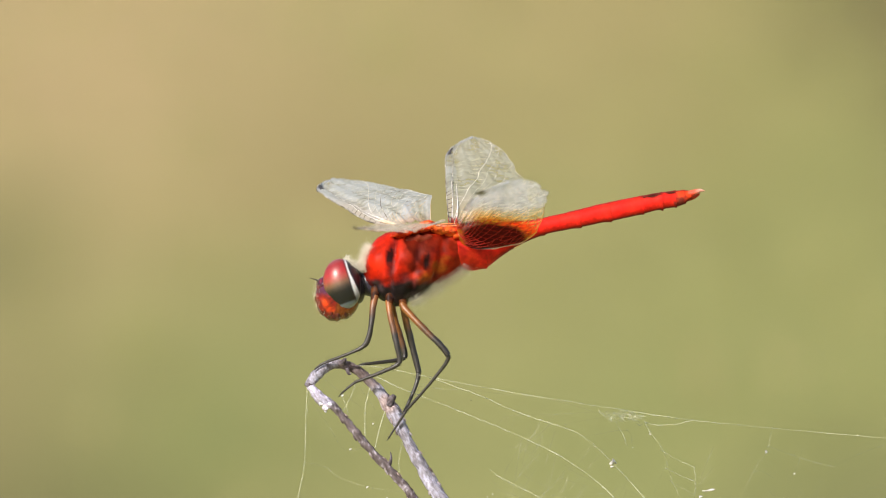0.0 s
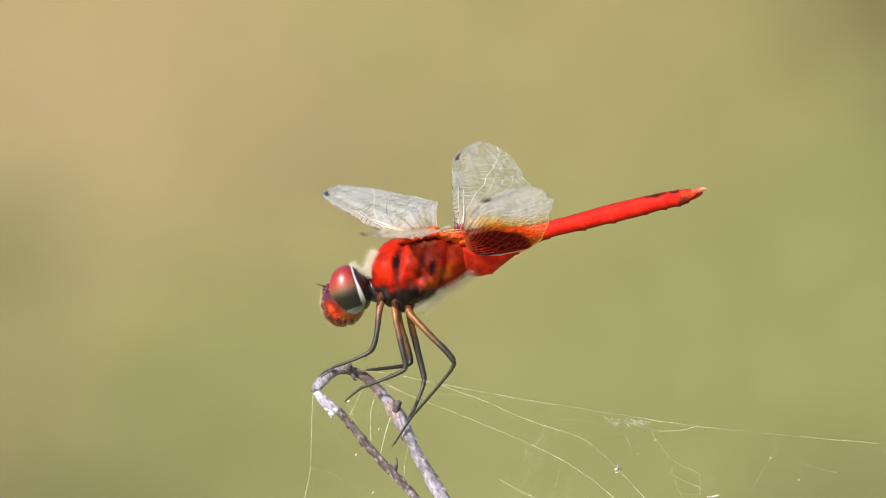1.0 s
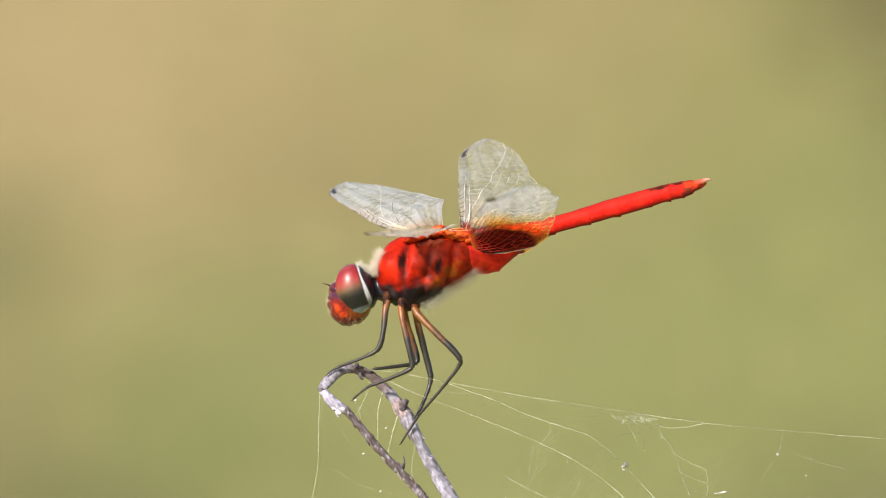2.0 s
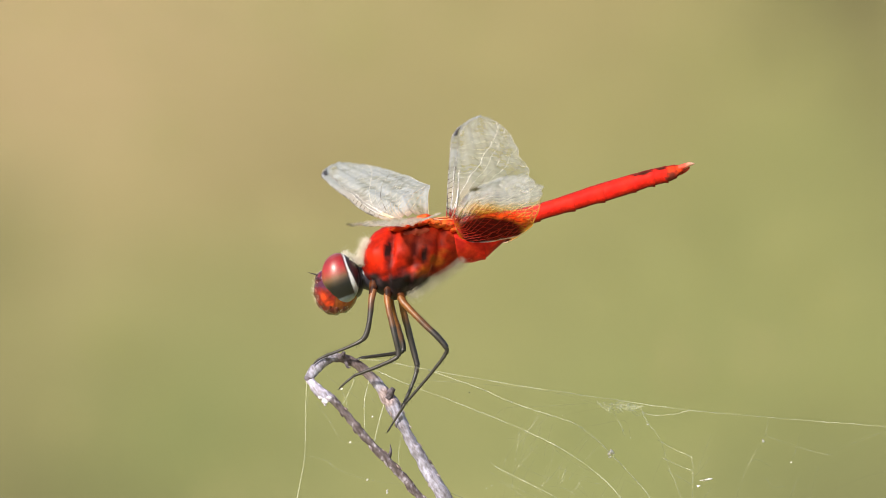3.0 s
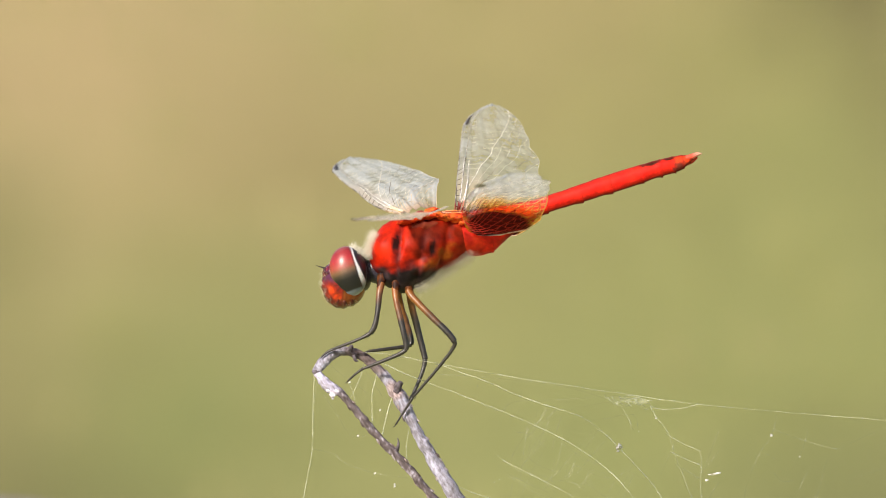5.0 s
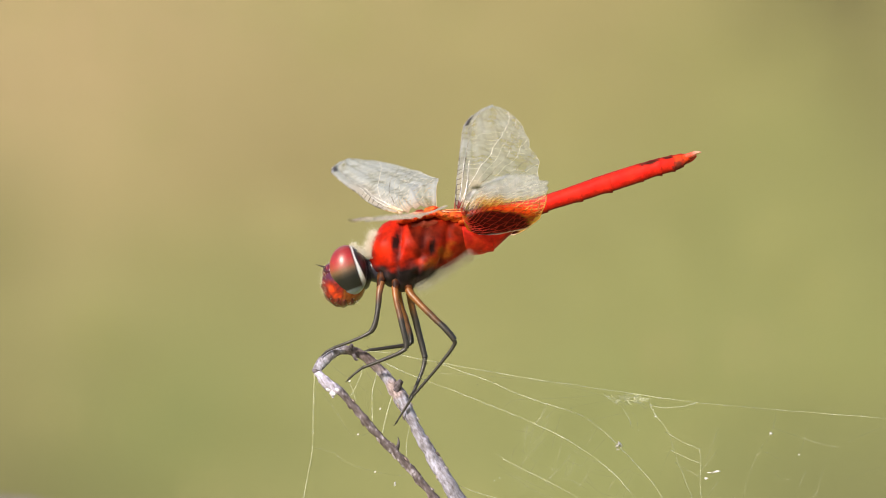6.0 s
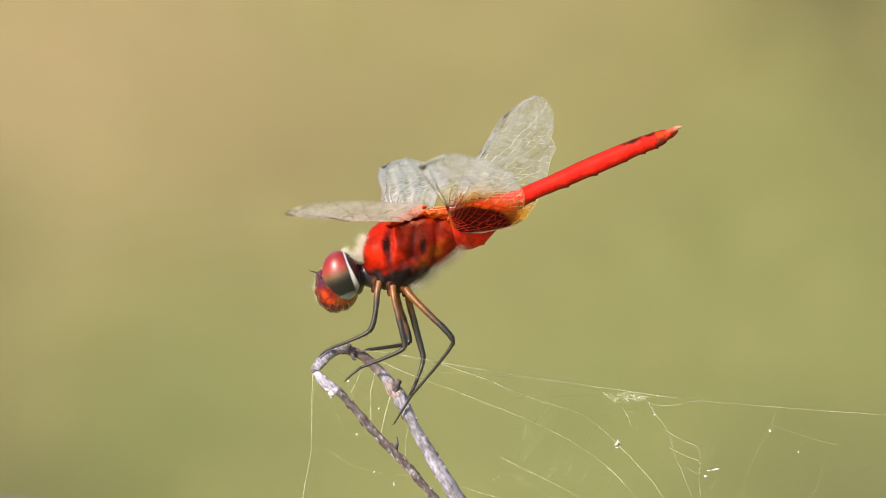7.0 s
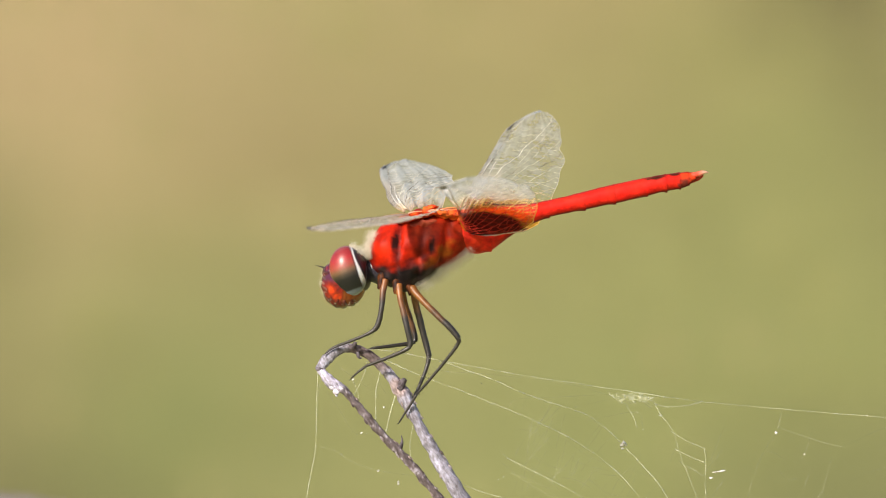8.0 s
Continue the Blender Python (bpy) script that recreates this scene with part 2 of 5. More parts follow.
def patch(col, centre, size, tint, strength, turn=0):
    """One patch of the meadow with a soft edge: an ellipse of that size round centre."""
    tc = _t.nodes.new("ShaderNodeTexCoord")
    mp = _t.nodes.new("ShaderNodeMapping")
    mp.vector_type = "TEXTURE"
    mp.inputs["Location"].default_value = (*centre, 0)
    mp.inputs["Rotation"].default_value = (0, 0, radians(turn))
    mp.inputs["Scale"].default_value = (*size, 1000)
    g = _t.nodes.new("ShaderNodeTexGradient")
    g.gradient_type = "SPHERICAL"
    _t.links.new(tc.outputs["Object"], mp.inputs[0])
    _t.links.new(mp.outputs[0], g.inputs[0])
    f = _t.nodes.new("ShaderNodeMath")
    f.operation, f.use_clamp = "MULTIPLY", True
    f.inputs[1].default_value = strength
    _t.links.new(g.outputs["Fac"], f.inputs[0])
    return mix(_t, f.outputs[0], col, tint)


_col = patch(_col, (-0.42, 9.0), (0.74, 5.0), (0.45, 0.345, 0.17), 1.15)
_col = patch(_col, (0.2, 10.3), (0.34, 3.2), (0.4, 0.31, 0.14), 0.9)
_col = patch(_col, (-0.44, 6.9), (0.16, 1.0), (0.22, 0.21, 0.085), 0.9)
_col = patch(_col, (-0.1, 7.7), (0.22, 1.4), (0.29, 0.225, 0.1), 0.5)
_col = patch(_col, (0.54, 9.4), (0.19, 1.7), (0.17, 0.14, 0.06), 0.9)
_col = patch(_col, (0.57, 7.4), (0.16, 1.6), (0.2, 0.19, 0.075), 0.85)
_col = patch(_col, (0.36, 5.4), (0.2, 0.85), (0.13, 0.12, 0.055), 0.8)
_col = patch(_col, (-0.32, 5.45), (0.3, 1.1), (0.12, 0.095, 0.045), 0.95)
_col = patch(_col, (-0.19, 6.1), (0.22, 1.3), (0.21, 0.24, 0.078), 0.7)
_col = patch(_col, (0.12, 5.9), (0.6, 1.9), (0.27, 0.3, 0.115), 0.4)

_col = mix(_t, 0.18, _col, mix(_t, 1.0, _col, ramp(_t, _mid.outputs[0], [(0.3, (0.6, 0.6, 0.55)), (0.7, (1.3, 1.3, 1.25))]), "MULTIPLY"))
_col = mix(_t, 0.2, _col, mix(_t, 1.0, _col, ramp(_t, _small.outputs[0], [(0.3, (0.5, 0.5, 0.45)), (0.7, (1.4, 1.4, 1.3))]), "MULTIPLY"))
_t.links.new(_col, _p.inputs["Base Color"])
meadow_mat = meadow

grass_mat, _t, _p = node_material("grass_blade", 0.6, 0.3)
_oi = noise_tex(_t, 2.2, 3)
_t.links.new(ramp(_t, _oi.outputs[0], [(0.35, (0.22, 0.26, 0.075)), (0.5, (0.28, 0.28, 0.1)), (0.66, (0.38, 0.32, 0.15))]), _p.inputs["Base Color"])


# ---- building helpers ----
def part(name, bm, material, parent, label="", origin=(0, 0, 0), smooth=True):
    """Links a bmesh, given in millimetres from the stage's middle, as one mesh object under parent; origin is its turning point."""
    o = Vector(origin)
    for v in bm.verts:
        v.co = (v.co - o) * MM
    bmesh.ops.recalc_face_normals(bm, faces=bm.faces)
    me = bpy.data.meshes.new(name)
    bm.to_mesh(me)
    bm.free()
    if smooth:
        for f in me.polygons:
            f.use_smooth = True
    me.materials.append(material)
    ob = new(name, me)
    ob["at"] = tuple(o)
    base = Vector(parent["at"]) if parent else Vector((0, 0, 0))
    ob.parent = parent
    ob.location = (o - base) * MM if parent else HUB + o * MM
    if label:
        tagged(ob, label)
    return ob


def finish_at(objects):
    for o in objects:
        if "at" in o:
            del o["at"]


def thing(name, origin):
    ob = new(name)
    ob.empty_display_size = 0.005
    ob["at"] = tuple(origin)
    ob.location = HUB + Vector(origin) * MM
    return ob


def V(*a):
    return Vector(a[0]) if len(a) == 1 else Vector(a)


def paint(bm, fn):
    """Fills the mesh's colour layer by a function of the vertex place."""
    layer = bm.verts.layers.float_color.get("mark") or bm.verts.layers.float_color.new("mark")
    for v in bm.verts:
        v[layer] = (*fn(v.co), 1)


def ring_loft(sections, n=24, cap=True):
    """A skin over closed rings: each section is (middle, half axis a, half axis b, squareness)."""
    bm = bmesh.new()
    rings = []
    for mid, a, b, sq in sections:
        ring = []
        for k in range(n):
            ang = 2 * math.pi * k / n
            c, s = math.cos(ang), math.sin(ang)
            c, s = math.copysign(abs(c) ** sq, c), math.copysign(abs(s) ** sq, s)
            ring.append(bm.verts.new(V(mid) + a * c + b * s))
        rings.append(ring)
    for r0, r1 in zip(rings, rings[1:]):
        for k in range(n):
            bm.faces.new((r0[k], r0[(k + 1) % n], r1[(k + 1) % n], r1[k]))
    if cap:
        bm.faces.new(rings[0][::-1])
        bm.faces.new(rings[-1])
    return bm


def smooth_line(points, steps):
    """Points of a rounded line through the given ones, with their radii."""
    pts = [(*p[:3], p[3] if len(p) > 3 else 1.0) for p in points]
    out = []
    for i in range(len(pts) - 1):
        p0, p1, p2, p3 = (np.array(pts[max(0, min(len(pts) - 1, j))]) for j in (i - 1, i, i + 1, i + 2))
        for k in range(steps):
            t = k / steps
            out.append(0.5 * (2 * p1 + (p2 - p0) * t + (2 * p0 - 5 * p1 + 4 * p2 - p3) * t * t + (3 * p1 - p0 - 3 * p2 + p3) * t ** 3))
    out.append(np.array(pts[-1]))
    return [(Vector(q[:3]), float(q[3])) for q in out]


def add_tube(bm, line, n=6, rough=0.0, seed=0, cap=True):
    """A round bar along a line of (place, radius)."""
    rings, side = [], None
    for i, (p, r) in enumerate(line):
        d = (line[min(i + 1, len(line) - 1)][0] - line[max(i - 1, 0)][0])
        d = d.normalized() if d.length else Vector((0, 0, 1))
        if side is None:
            side = d.orthogonal().normalized()
        side = (side - d * side.dot(d))
        side = side.normalized() if side.length > 1e-6 else d.orthogonal().normalized()
        other = d.cross(side)
        ring = []
        for k in range(n):
            a = 2 * math.pi * k / n
            q = r
            if rough:
                q *= 1 + rough * noise.noise(p * 1.1 + Vector((math.cos(a), math.sin(a), seed)) * 0.9) + 0.5 * rough * noise.noise(p * 3.1 + Vector((math.cos(a), math.sin(a), seed)) * 1.6)
            ring.append(bm.verts.new(p + (side * math.cos(a) + other * math.sin(a)) * q))
        rings.append(ring)
    for r0, r1 in zip(rings, rings[1:]):
        for k in range(n):
            bm.faces.new((r0[k], r0[(k + 1) % n], r1[(k + 1) % n], r1[k]))
    if cap:
        bm.faces.new(rings[0][::-1])
        bm.faces.new(rings[-1])
    return rings


def tube(points, steps=4, n=8, rough=0.0, seed=0):
    bm = bmesh.new()
    add_tube(bm, smooth_line(points, steps), n, rough, seed)
    return bm


def ball(mid, a, b, c, u=24, v=16):
    """An ellipsoid with the half axes a, b, c."""
    bm = bmesh.new()
    bmesh.ops.create_uvsphere(bm, u_segments=u, v_segments=v, radius=1)
    for w in bm.verts:
        x, y, z = w.co
        w.co = V(mid) + a * x + b * y + c * z
    return bm


def hairs(name, roots, parent, length, lean, radius=0.03, spread=0.35, seed=1, label="pale fine hair", material=None):
    """A tuft of fine hairs on the given roots."""
    rnd = random.Random(seed)
    bm = bmesh.new()
    for p, d in roots:
        d = (V(d) + V(lean) + Vector([rnd.gauss(0, spread) for _ in range(3)])).normalized()
        l = length * rnd.uniform(0.5, 1.15)
        bend = Vector([rnd.gauss(0, 0.15) for _ in range(3)]) * l
        add_tube(bm, [(V(p), radius), (V(p) + d * l * 0.5 + bend * 0.3, radius * 0.7), (V(p) + d * l + bend, radius * 0.15)], 3, cap=False)
    return part(name, bm, material or hair_mat, parent, label)


def near(p, q, size):
    """1 at q, falling to 0 at the distance size."""
    return max(0.0, 1 - (V(p) - V(q)).length / size)


def soft(x):
    x = min(1.0, max(0.0, x))
    return x * x * (3 - 2 * x)


def blend(a, b, f):
    return tuple(x + (y - x) * f for x, y in zip(a, b))


# ---- ground ----
def build_ground():
    bm = bmesh.new()
    n = 60
    rings = []
    for i in range(n + 1):
        r = 0.4 * (1.16 ** i - 1) * 5
        ring = []
        for k in range(64):
            a = 2 * math.pi * k / 64
            x, y = r * math.cos(a), r * math.sin(a)
            ring.append(bm.verts.new((x, y, 0.03 * noise.noise(Vector((x, y, 0)) * 0.8) if r < 60 else 0)))
        rings.append(ring)
    for r0, r1 in zip(rings[1:], rings[2:]):
        for k in range(64):
            bm.faces.new((r0[k], r1[k], r1[(k + 1) % 64], r0[(k + 1) % 64]))
    bmesh.ops.delete(bm, geom=rings[0][1:], context="VERTS")
    for k in range(64):
        bm.faces.new((rings[0][0], rings[1][k], rings[1][(k + 1) % 64]))
    me = bpy.data.meshes.new("ground")
    bm.to_mesh(me)
    bm.free()
    for f in me.polygons:
        f.use_smooth = True
    me.materials.append(meadow_mat)
    tagged(new("ground", me), "meadow ground with green and straw-dry patches", "ground", kind="structure")


build_ground()


def build_grass():
    rnd = random.Random(5)
    verts, faces = [], []
    for j in range(22000):
        y = rnd.uniform(1.5, 16) if j < 14000 else rnd.uniform(-5, 14)
        x = rnd.uniform(-1, 1) * (1.2 + 0.22 * y if j < 14000 else 5)
        z = 0.03 * noise.noise(Vector((x, y, 0)) * 0.8) - 0.005
        h, a = rnd.uniform(0.015, 0.045), rnd.uniform(0, 6.28)
        lean = Vector((math.cos(a), math.sin(a), 0)) * h * rnd.uniform(0.2, 0.9)
        side = Vector((-math.sin(a), math.cos(a), 0)) * rnd.uniform(0.0015, 0.003)
        b = Vector((x, y, z))
        i = len(verts)
        for f, s in ((0, 1.0), (0.5, 0.8), (0.85, 0.4)):
            q = b + Vector((0, 0, h * f)) + lean * f * f
            verts += [q - side * s, q + side * s]
        verts.append(b + Vector((0, 0, h * 0.95)) + lean)
        faces += [(i, i + 1, i + 3, i + 2), (i + 2, i + 3, i + 5, i + 4), (i + 4, i + 5, i + 6)]
    me = bpy.data.meshes.new("grass")
    me.from_pydata([tuple(v) for v in verts], [], faces)
    me.materials.append(grass_mat)
    tagged(new("grass", me), "short green and straw-coloured meadow grass", "grass", kind="stuff")


build_grass()


# ---- the perch ----
def build_twig():
    base = (37.88, -124.49, -1029.50)
    twig = thing("dry_twig", base)
    tagged(twig, "dry grey twig with a hooked broken tip", "twig")

    def tint(lo, hi, where):
        return lambda p: blend(lo, hi, soft(where(p)))

    stem_line = [(*(-14.37, -2.33, -14.43), 0.36), (*(-14.01, -2.15, -13.85), 0.52), (*(-13.11, -2.01, -12.90), 0.56), (*(-11.79, -1.72, -12.21), 0.5), (*(-10.35, -1.43, -12.32), 0.5), (*(-8.79, -1.44, -13.11), 0.52), (*(-7.34, -1.63, -14.48), 0.56),
                 (*(-6.26, -1.92, -15.83), 0.66), (*(-5.36, -2.21, -17.13), 0.78), (*(-4.33, -2.69, -19.12), 0.64), (*(-2.95, -3.06, -21.75), 0.63), (*(-1.44, -3.42, -24.37), 0.74), (*(0.18, -3.80, -27.05), 0.8),
                 (*(3.98, -3.78, -34.08), 0.95), (*(8.81, -5.09, -57.74), 1.1), (*(13.08, -15.63, -154.31), 1.5), (*(24.14, -52.25, -458.01), 2.2), (*base, 3.0)]
    bm = bmesh.new()
    near_part = smooth_line(stem_line[:14], 16)
    far_part = smooth_line(stem_line[13:], 8)
    add_tube(bm, near_part + far_part[1:], 18, 0.24, 3)
    pale, brown = (0.84, 0.86, 0.97), (0.4, 0.33, 0.31)
    paint(bm, lambda p: blend(blend(pale, brown, soft(near(p, (-9.14, -1.83, -13.05), 3.6) * 1.8 - 0.3 * noise.noise(p * 2))), (0.8, 0.6, 0.48), 0.7 * soft(near(p, (-6.01, -2.80, -16.30), 1.5) * 2 + 0.5 * noise.noise(p * 1.5))))
    part("stem", bm, bark, twig, "pale grey weathered stem", (-5.05, -2.42, -17.22))
    arm = [(*(-14.25, -2.28, -14.07), 0.4), (*(-13.83, -2.58, -14.76), 0.52), (*(-13.11, -2.79, -15.57), 0.6), (*(-12.26, -2.87, -16.11), 0.56), (*(-11.18, -2.90, -17.02), 0.43), (*(-9.74, -3.13, -18.69), 0.45),
           (*(-8.06, -3.51, -20.69), 0.45), (*(-6.25, -3.88, -22.58), 0.46), (*(-4.69, -4.21, -24.23), 0.46), (*(-2.64, -4.65, -26.60), 0.47), (*(0.96, -5.37, -31.04), 0.42), (*(3.25, -5.17, -33.95), 0.25)]
    bm = bmesh.new()
    add_tube(bm, [(q, r * 0.92) for q, r in smooth_line(arm, 16)], 14, 0.36, 8)
    paint(bm, lambda p: blend(blend((0.34, 0.29, 0.28), (1.05, 1.0, 1.05), soft(1.5 * noise.noise(p * 1.3) + 1.6 * noise.noise(p * 3.4) - 0.25)), (1.2, 1.2, 1.4), soft(near(p, (-13.28, -3.16, -15.27), 2.2) * 2)))
    part("broken_arm", bm, bark, twig, "thin brown arm bent down from the tip", (-14.32, -1.97, -14.00))
    # scars, buds and flakes
    rnd = random.Random(17)
    for line, first, count, size in ((smooth_line(arm, 16), 70, 15, 0.34), (near_part, 110, 12, 0.4)):
        for _ in range(count):
            p, r = line[rnd.randrange(first, min(len(line) - 2, first + 90))]
            d = (line[first + 20][0] - line[first + 4][0]).normalized()
            out = (d.cross(AWAY) * rnd.choice((1, 1, -1)) - AWAY * rnd.uniform(0, 0.8)).normalized()
            l = size * rnd.uniform(0.6, 1.3)
            bm = tube([(*(p + out * r * 0.8 - d * l), 0.05), (*(p + out * r * 0.95), 0.15 * rnd.uniform(0.6, 1.2)), (*(p + out * (r * 1.1 + 0.06) + d * l), 0.03)], 4, 6, 0.4, rnd.randrange(50))
            tone = rnd.choice(((1.0, 0.95, 0.92), (0.8, 0.68, 0.6), (0.32, 0.27, 0.25)))
            paint(bm, lambda q: tone)
            part("bark_flake", bm, bark, twig, "", p)
    for name, pts, label in (
            ("bud_scar", [(*(-5.71, -2.52, -16.47), 0.4), (*(-5.41, -2.61, -15.73), 0.36), (*(-5.17, -2.66, -15.35), 0.26)], "dark stub of a side shoot"),
            ("bud_scar", [(*(-10.70, -2.10, -12.09), 0.2), (*(-10.46, -2.14, -11.60), 0.22), (*(-10.34, -2.11, -11.42), 0.1)], "dark bud scar"),
            ("bud_scar", [(*(-10.22, -2.16, -12.51), 0.2), (*(-10.04, -2.34, -13.03), 0.16), (*(-9.74, -2.34, -13.09), 0.08)], "dark bud scar"),
            ("thorn", [(*(-5.77, -4.00, -22.69), 0.24), (*(-5.53, -3.99, -21.96), 0.14), (*(-5.59, -3.89, -21.24), 0.04)], "small brown thorn"),
            ("torn_bark", [(*(-14.67, -2.39, -14.12), 0.12), (*(-14.37, -2.51, -14.28), 0.3), (*(-13.95, -2.53, -14.40), 0.3)], "torn dark bark at the tip")):
        bm = tube(pts, 4, 8, 0.3, 2)
        paint(bm, lambda p: (0.3, 0.27, 0.28))
        part(name, bm, bark, twig, label, pts[0][:3])
    for k, (q, r) in enumerate((((-12.44, -3.23, -16.54), 0.42), ((-12.92, -3.18, -16.18), 0.34), ((-11.96, -3.29, -16.23), 0.3), ((-12.50, -3.19, -16.97), 0.2), ((-13.46, -3.08, -15.47), 0.3))):
        bm = ball(q, RIGHT * r, UP * r * 0.8, AWAY * r * 0.6, 12, 8)
        for v in bm.verts:
            v.co += Vector([noise.noise(v.co * 3 + Vector((k, j, 0))) for j in range(3)]) * 0.12
        paint(bm, lambda p: (1.5, 1.5, 1.6))
        part("lichen_crust", bm, bark, twig, "pale bluish crust", q)
    return twig


twig = build_twig()


def build_blurred_stem():
    base = (-146.34, 249.05, -1102.01)
    stem = thing("dead_stem", base)
    tagged(stem, "pale grey dead stem arching over the grass", "stem")
    pts = [(*base, 4.5), (*(-117.15, 332.63, -536.08), 4.0), (*(-97.25, 386.75, -165.35), 3.3), (*(-85.90, 395.44, -103.53), 2.4), (*(-78.80, 394.18, -98.09), 2.2), (*(-70.08, 394.22, -97.83), 2.0), (*(-57.79, 392.03, -99.04), 1.7), (*(-39.45, 389.59, -102.05), 1.2), (*(-22.94, 388.62, -108.94), 0.6)]
    bm = bmesh.new()
    add_tube(bm, smooth_line(pts, 8), 10, 0.2, 5)
    paint(bm, lambda p: (0.55, 0.5, 0.58))
    part("stem", bm, bark, stem, "", base)


build_blurred_stem()


# ---- spider web ----
def build_web():
    web = thing("spider_web", (-8.67, -1.37, -12.63))
    tagged(web, "torn spider web of pale silk strung from the twig", "spider web")
    rnd = random.Random(12)

    def thread(points, r=0.028, steps=8, beads=0, wobble=0.0, thins=0.0):
        bm = bmesh.new()
        line = smooth_line([(*p, 1.0) for p in points], steps)
        thick = 1.1 * r + 0.01
        line = [(p + Vector([rnd.gauss(0, wobble) for _ in range(3)]), thick * rnd.uniform(0.8, 1.25) * (1 - thins * k / len(line))) for k, (p, _) in enumerate(line)]
        add_tube(bm, line, 5)
        for _ in range(beads // 2):
            p, _r = rnd.choice(line)
            q = rnd.uniform(0.055, 0.105)
            m = Matrix.Translation(p) @ Matrix.Diagonal((q * rnd.uniform(1, 1.8), q, q, 1))
            bmesh.ops.create_icosphere(bm, subdivisions=1, radius=1, matrix=m)
        return part("thread", bm, silk_mat if r > 0.022 else faint_silk, web, "", points[0])

    thread([(-9.99, -1.42, -12.26), (-6.44, -0.97, -12.63), (-3.37, -0.85, -13.26), (-1.33, -0.71, -13.71), (7.24, -0.14, -15.38), (19.62, 0.57, -17.51), (26.65, 1.41, -18.69), (35.27, 2.28, -19.69), (47.54, 3.12, -20.93), (59.17, 3.97, -22.05)], 0.06, 8, 60, 0.02, 0.6)
    thread([(-8.79, -1.50, -12.85), (-6.44, -1.44, -13.84), (-4.82, -1.45, -14.63), (-1.32, -1.45, -16.03), (3.43, -1.51, -17.91), (8.19, -1.49, -19.93), (12.66, -1.50, -22.19), (16.46, -1.48, -24.88), (19.12, -1.66, -27.60), (23.90, -1.73, -33.83)], 0.042, 9, 170, 0.02)
    thread([(-1.33, -0.72, -13.77), (3.92, -0.59, -15.68), (6.75, -0.58, -17.02), (10.43, -0.56, -18.37), (14.23, -0.45, -19.73), (16.47, -0.48, -21.38), (18.34, -0.54, -23.26), (20.58, -0.58, -25.70), (22.34, -0.69, -27.89), (26.03, -1.23, -33.92)], 0.042, 9, 170, 0.02)
    thread([(-3.37, -0.88, -13.44), (-1.33, -0.86, -14.72), (3.74, -0.13, -15.32), (11.40, 0.33, -16.31), (16.12, 0.55, -17.63), (19.08, 0.61, -18.62)], 0.018)
    thread([(3.43, -1.53, -18.09), (5.48, -1.43, -18.78), (6.93, -0.70, -17.92), (11.34, 0.11, -17.87), (15.81, 0.54, -17.69)], 0.018)
    thread([(10.43, -0.56, -18.37), (9.41, -0.82, -20.22), (8.32, -0.95, -21.12), (6.57, -1.33, -23.80)], 0.018, 6, 4)
    thread([(8.32, -0.91, -20.88), (8.20, -0.97, -21.30), (7.36, -1.79, -27.09), (7.18, -2.12, -29.48)], 0.016, 6, 4)
    thread([(5.79, -1.38, -24.22), (8.80, -1.60, -25.77), (12.30, -1.85, -27.57), (15.44, -1.93, -29.51)], 0.030, 6, 12)
    thread([(10.37, -1.06, -21.89), (8.50, -1.33, -23.80), (6.99, -1.62, -25.89), (6.39, -1.91, -27.98)], 0.014, 6, 2)
    thread([(21.56, 0.71, -18.64), (22.16, 0.64, -19.91), (23.43, 0.50, -21.60), (24.10, 0.29, -23.77), (25.68, -0.10, -27.99), (26.65, -0.24, -30.42)], 0.023, 8, 24, 0.03)
    thread([(23.19, 0.49, -21.66), (24.83, 0.45, -22.69), (26.82, 0.42, -23.61)], 0.030, 5, 10, 0.03)
    thread([(26.82, 0.42, -23.61), (27.00, 0.23, -24.98), (26.89, -0.08, -27.87), (27.19, -0.24, -30.42)], 0.023, 6, 14, 0.03)
    thread([(23.80, 0.30, -23.71), (25.13, 0.31, -24.38), (26.88, 0.21, -25.10)], 0.030, 5, 8, 0.02)
    thread([(24.28, 0.12, -25.03), (25.13, 0.13, -25.64), (26.88, 0.01, -26.54)], 0.020, 5, 6, 0.03)
    thread([(35.27, 2.27, -19.81), (34.97, 2.14, -20.70), (34.79, 2.01, -21.60), (34.18, 1.83, -22.92), (33.03, 1.59, -24.60), (31.76, 1.10, -28.07), (31.22, 0.75, -30.59)], 0.012, 6, 10, 0.06)
    thread([(34.85, 2.01, -21.60), (36.97, 2.00, -22.40), (39.69, 1.97, -23.31), (41.76, 2.10, -23.83)], 0.02, 6, 10)
    thread([(32.91, 1.61, -24.48), (33.94, 1.64, -24.24), (35.40, 1.74, -24.99)], 0.018, 5, 5, 0.05)
    thread([(41.76, 2.10, -23.83), (45.18, 2.92, -22.37), (48.82, 3.28, -21.20)], 0.009)
    thread([(42.76, 2.20, -27.46), (45.18, 2.34, -26.44), (49.45, 2.99, -25.45)], 0.009, 5, 3)
    thread([(13.03, -0.43, -18.88), (15.81, 0.44, -18.41), (19.08, 0.60, -18.01)], 0.014, 5, 4)
    thread([(14.24, -0.33, -20.30), (16.66, 0.22, -19.96), (19.68, 0.47, -19.64), (20.29, 0.24, -21.31)], 0.014, 5, 8, 0.03)
    thread([(-14.43, -2.33, -14.43), (-14.62, -2.50, -17.81), (-14.75, -2.76, -22.53), (-15.29, -2.98, -25.54), (-15.66, -3.05, -27.48), (-16.50, -3.61, -32.88)], 0.040, 6, 6)
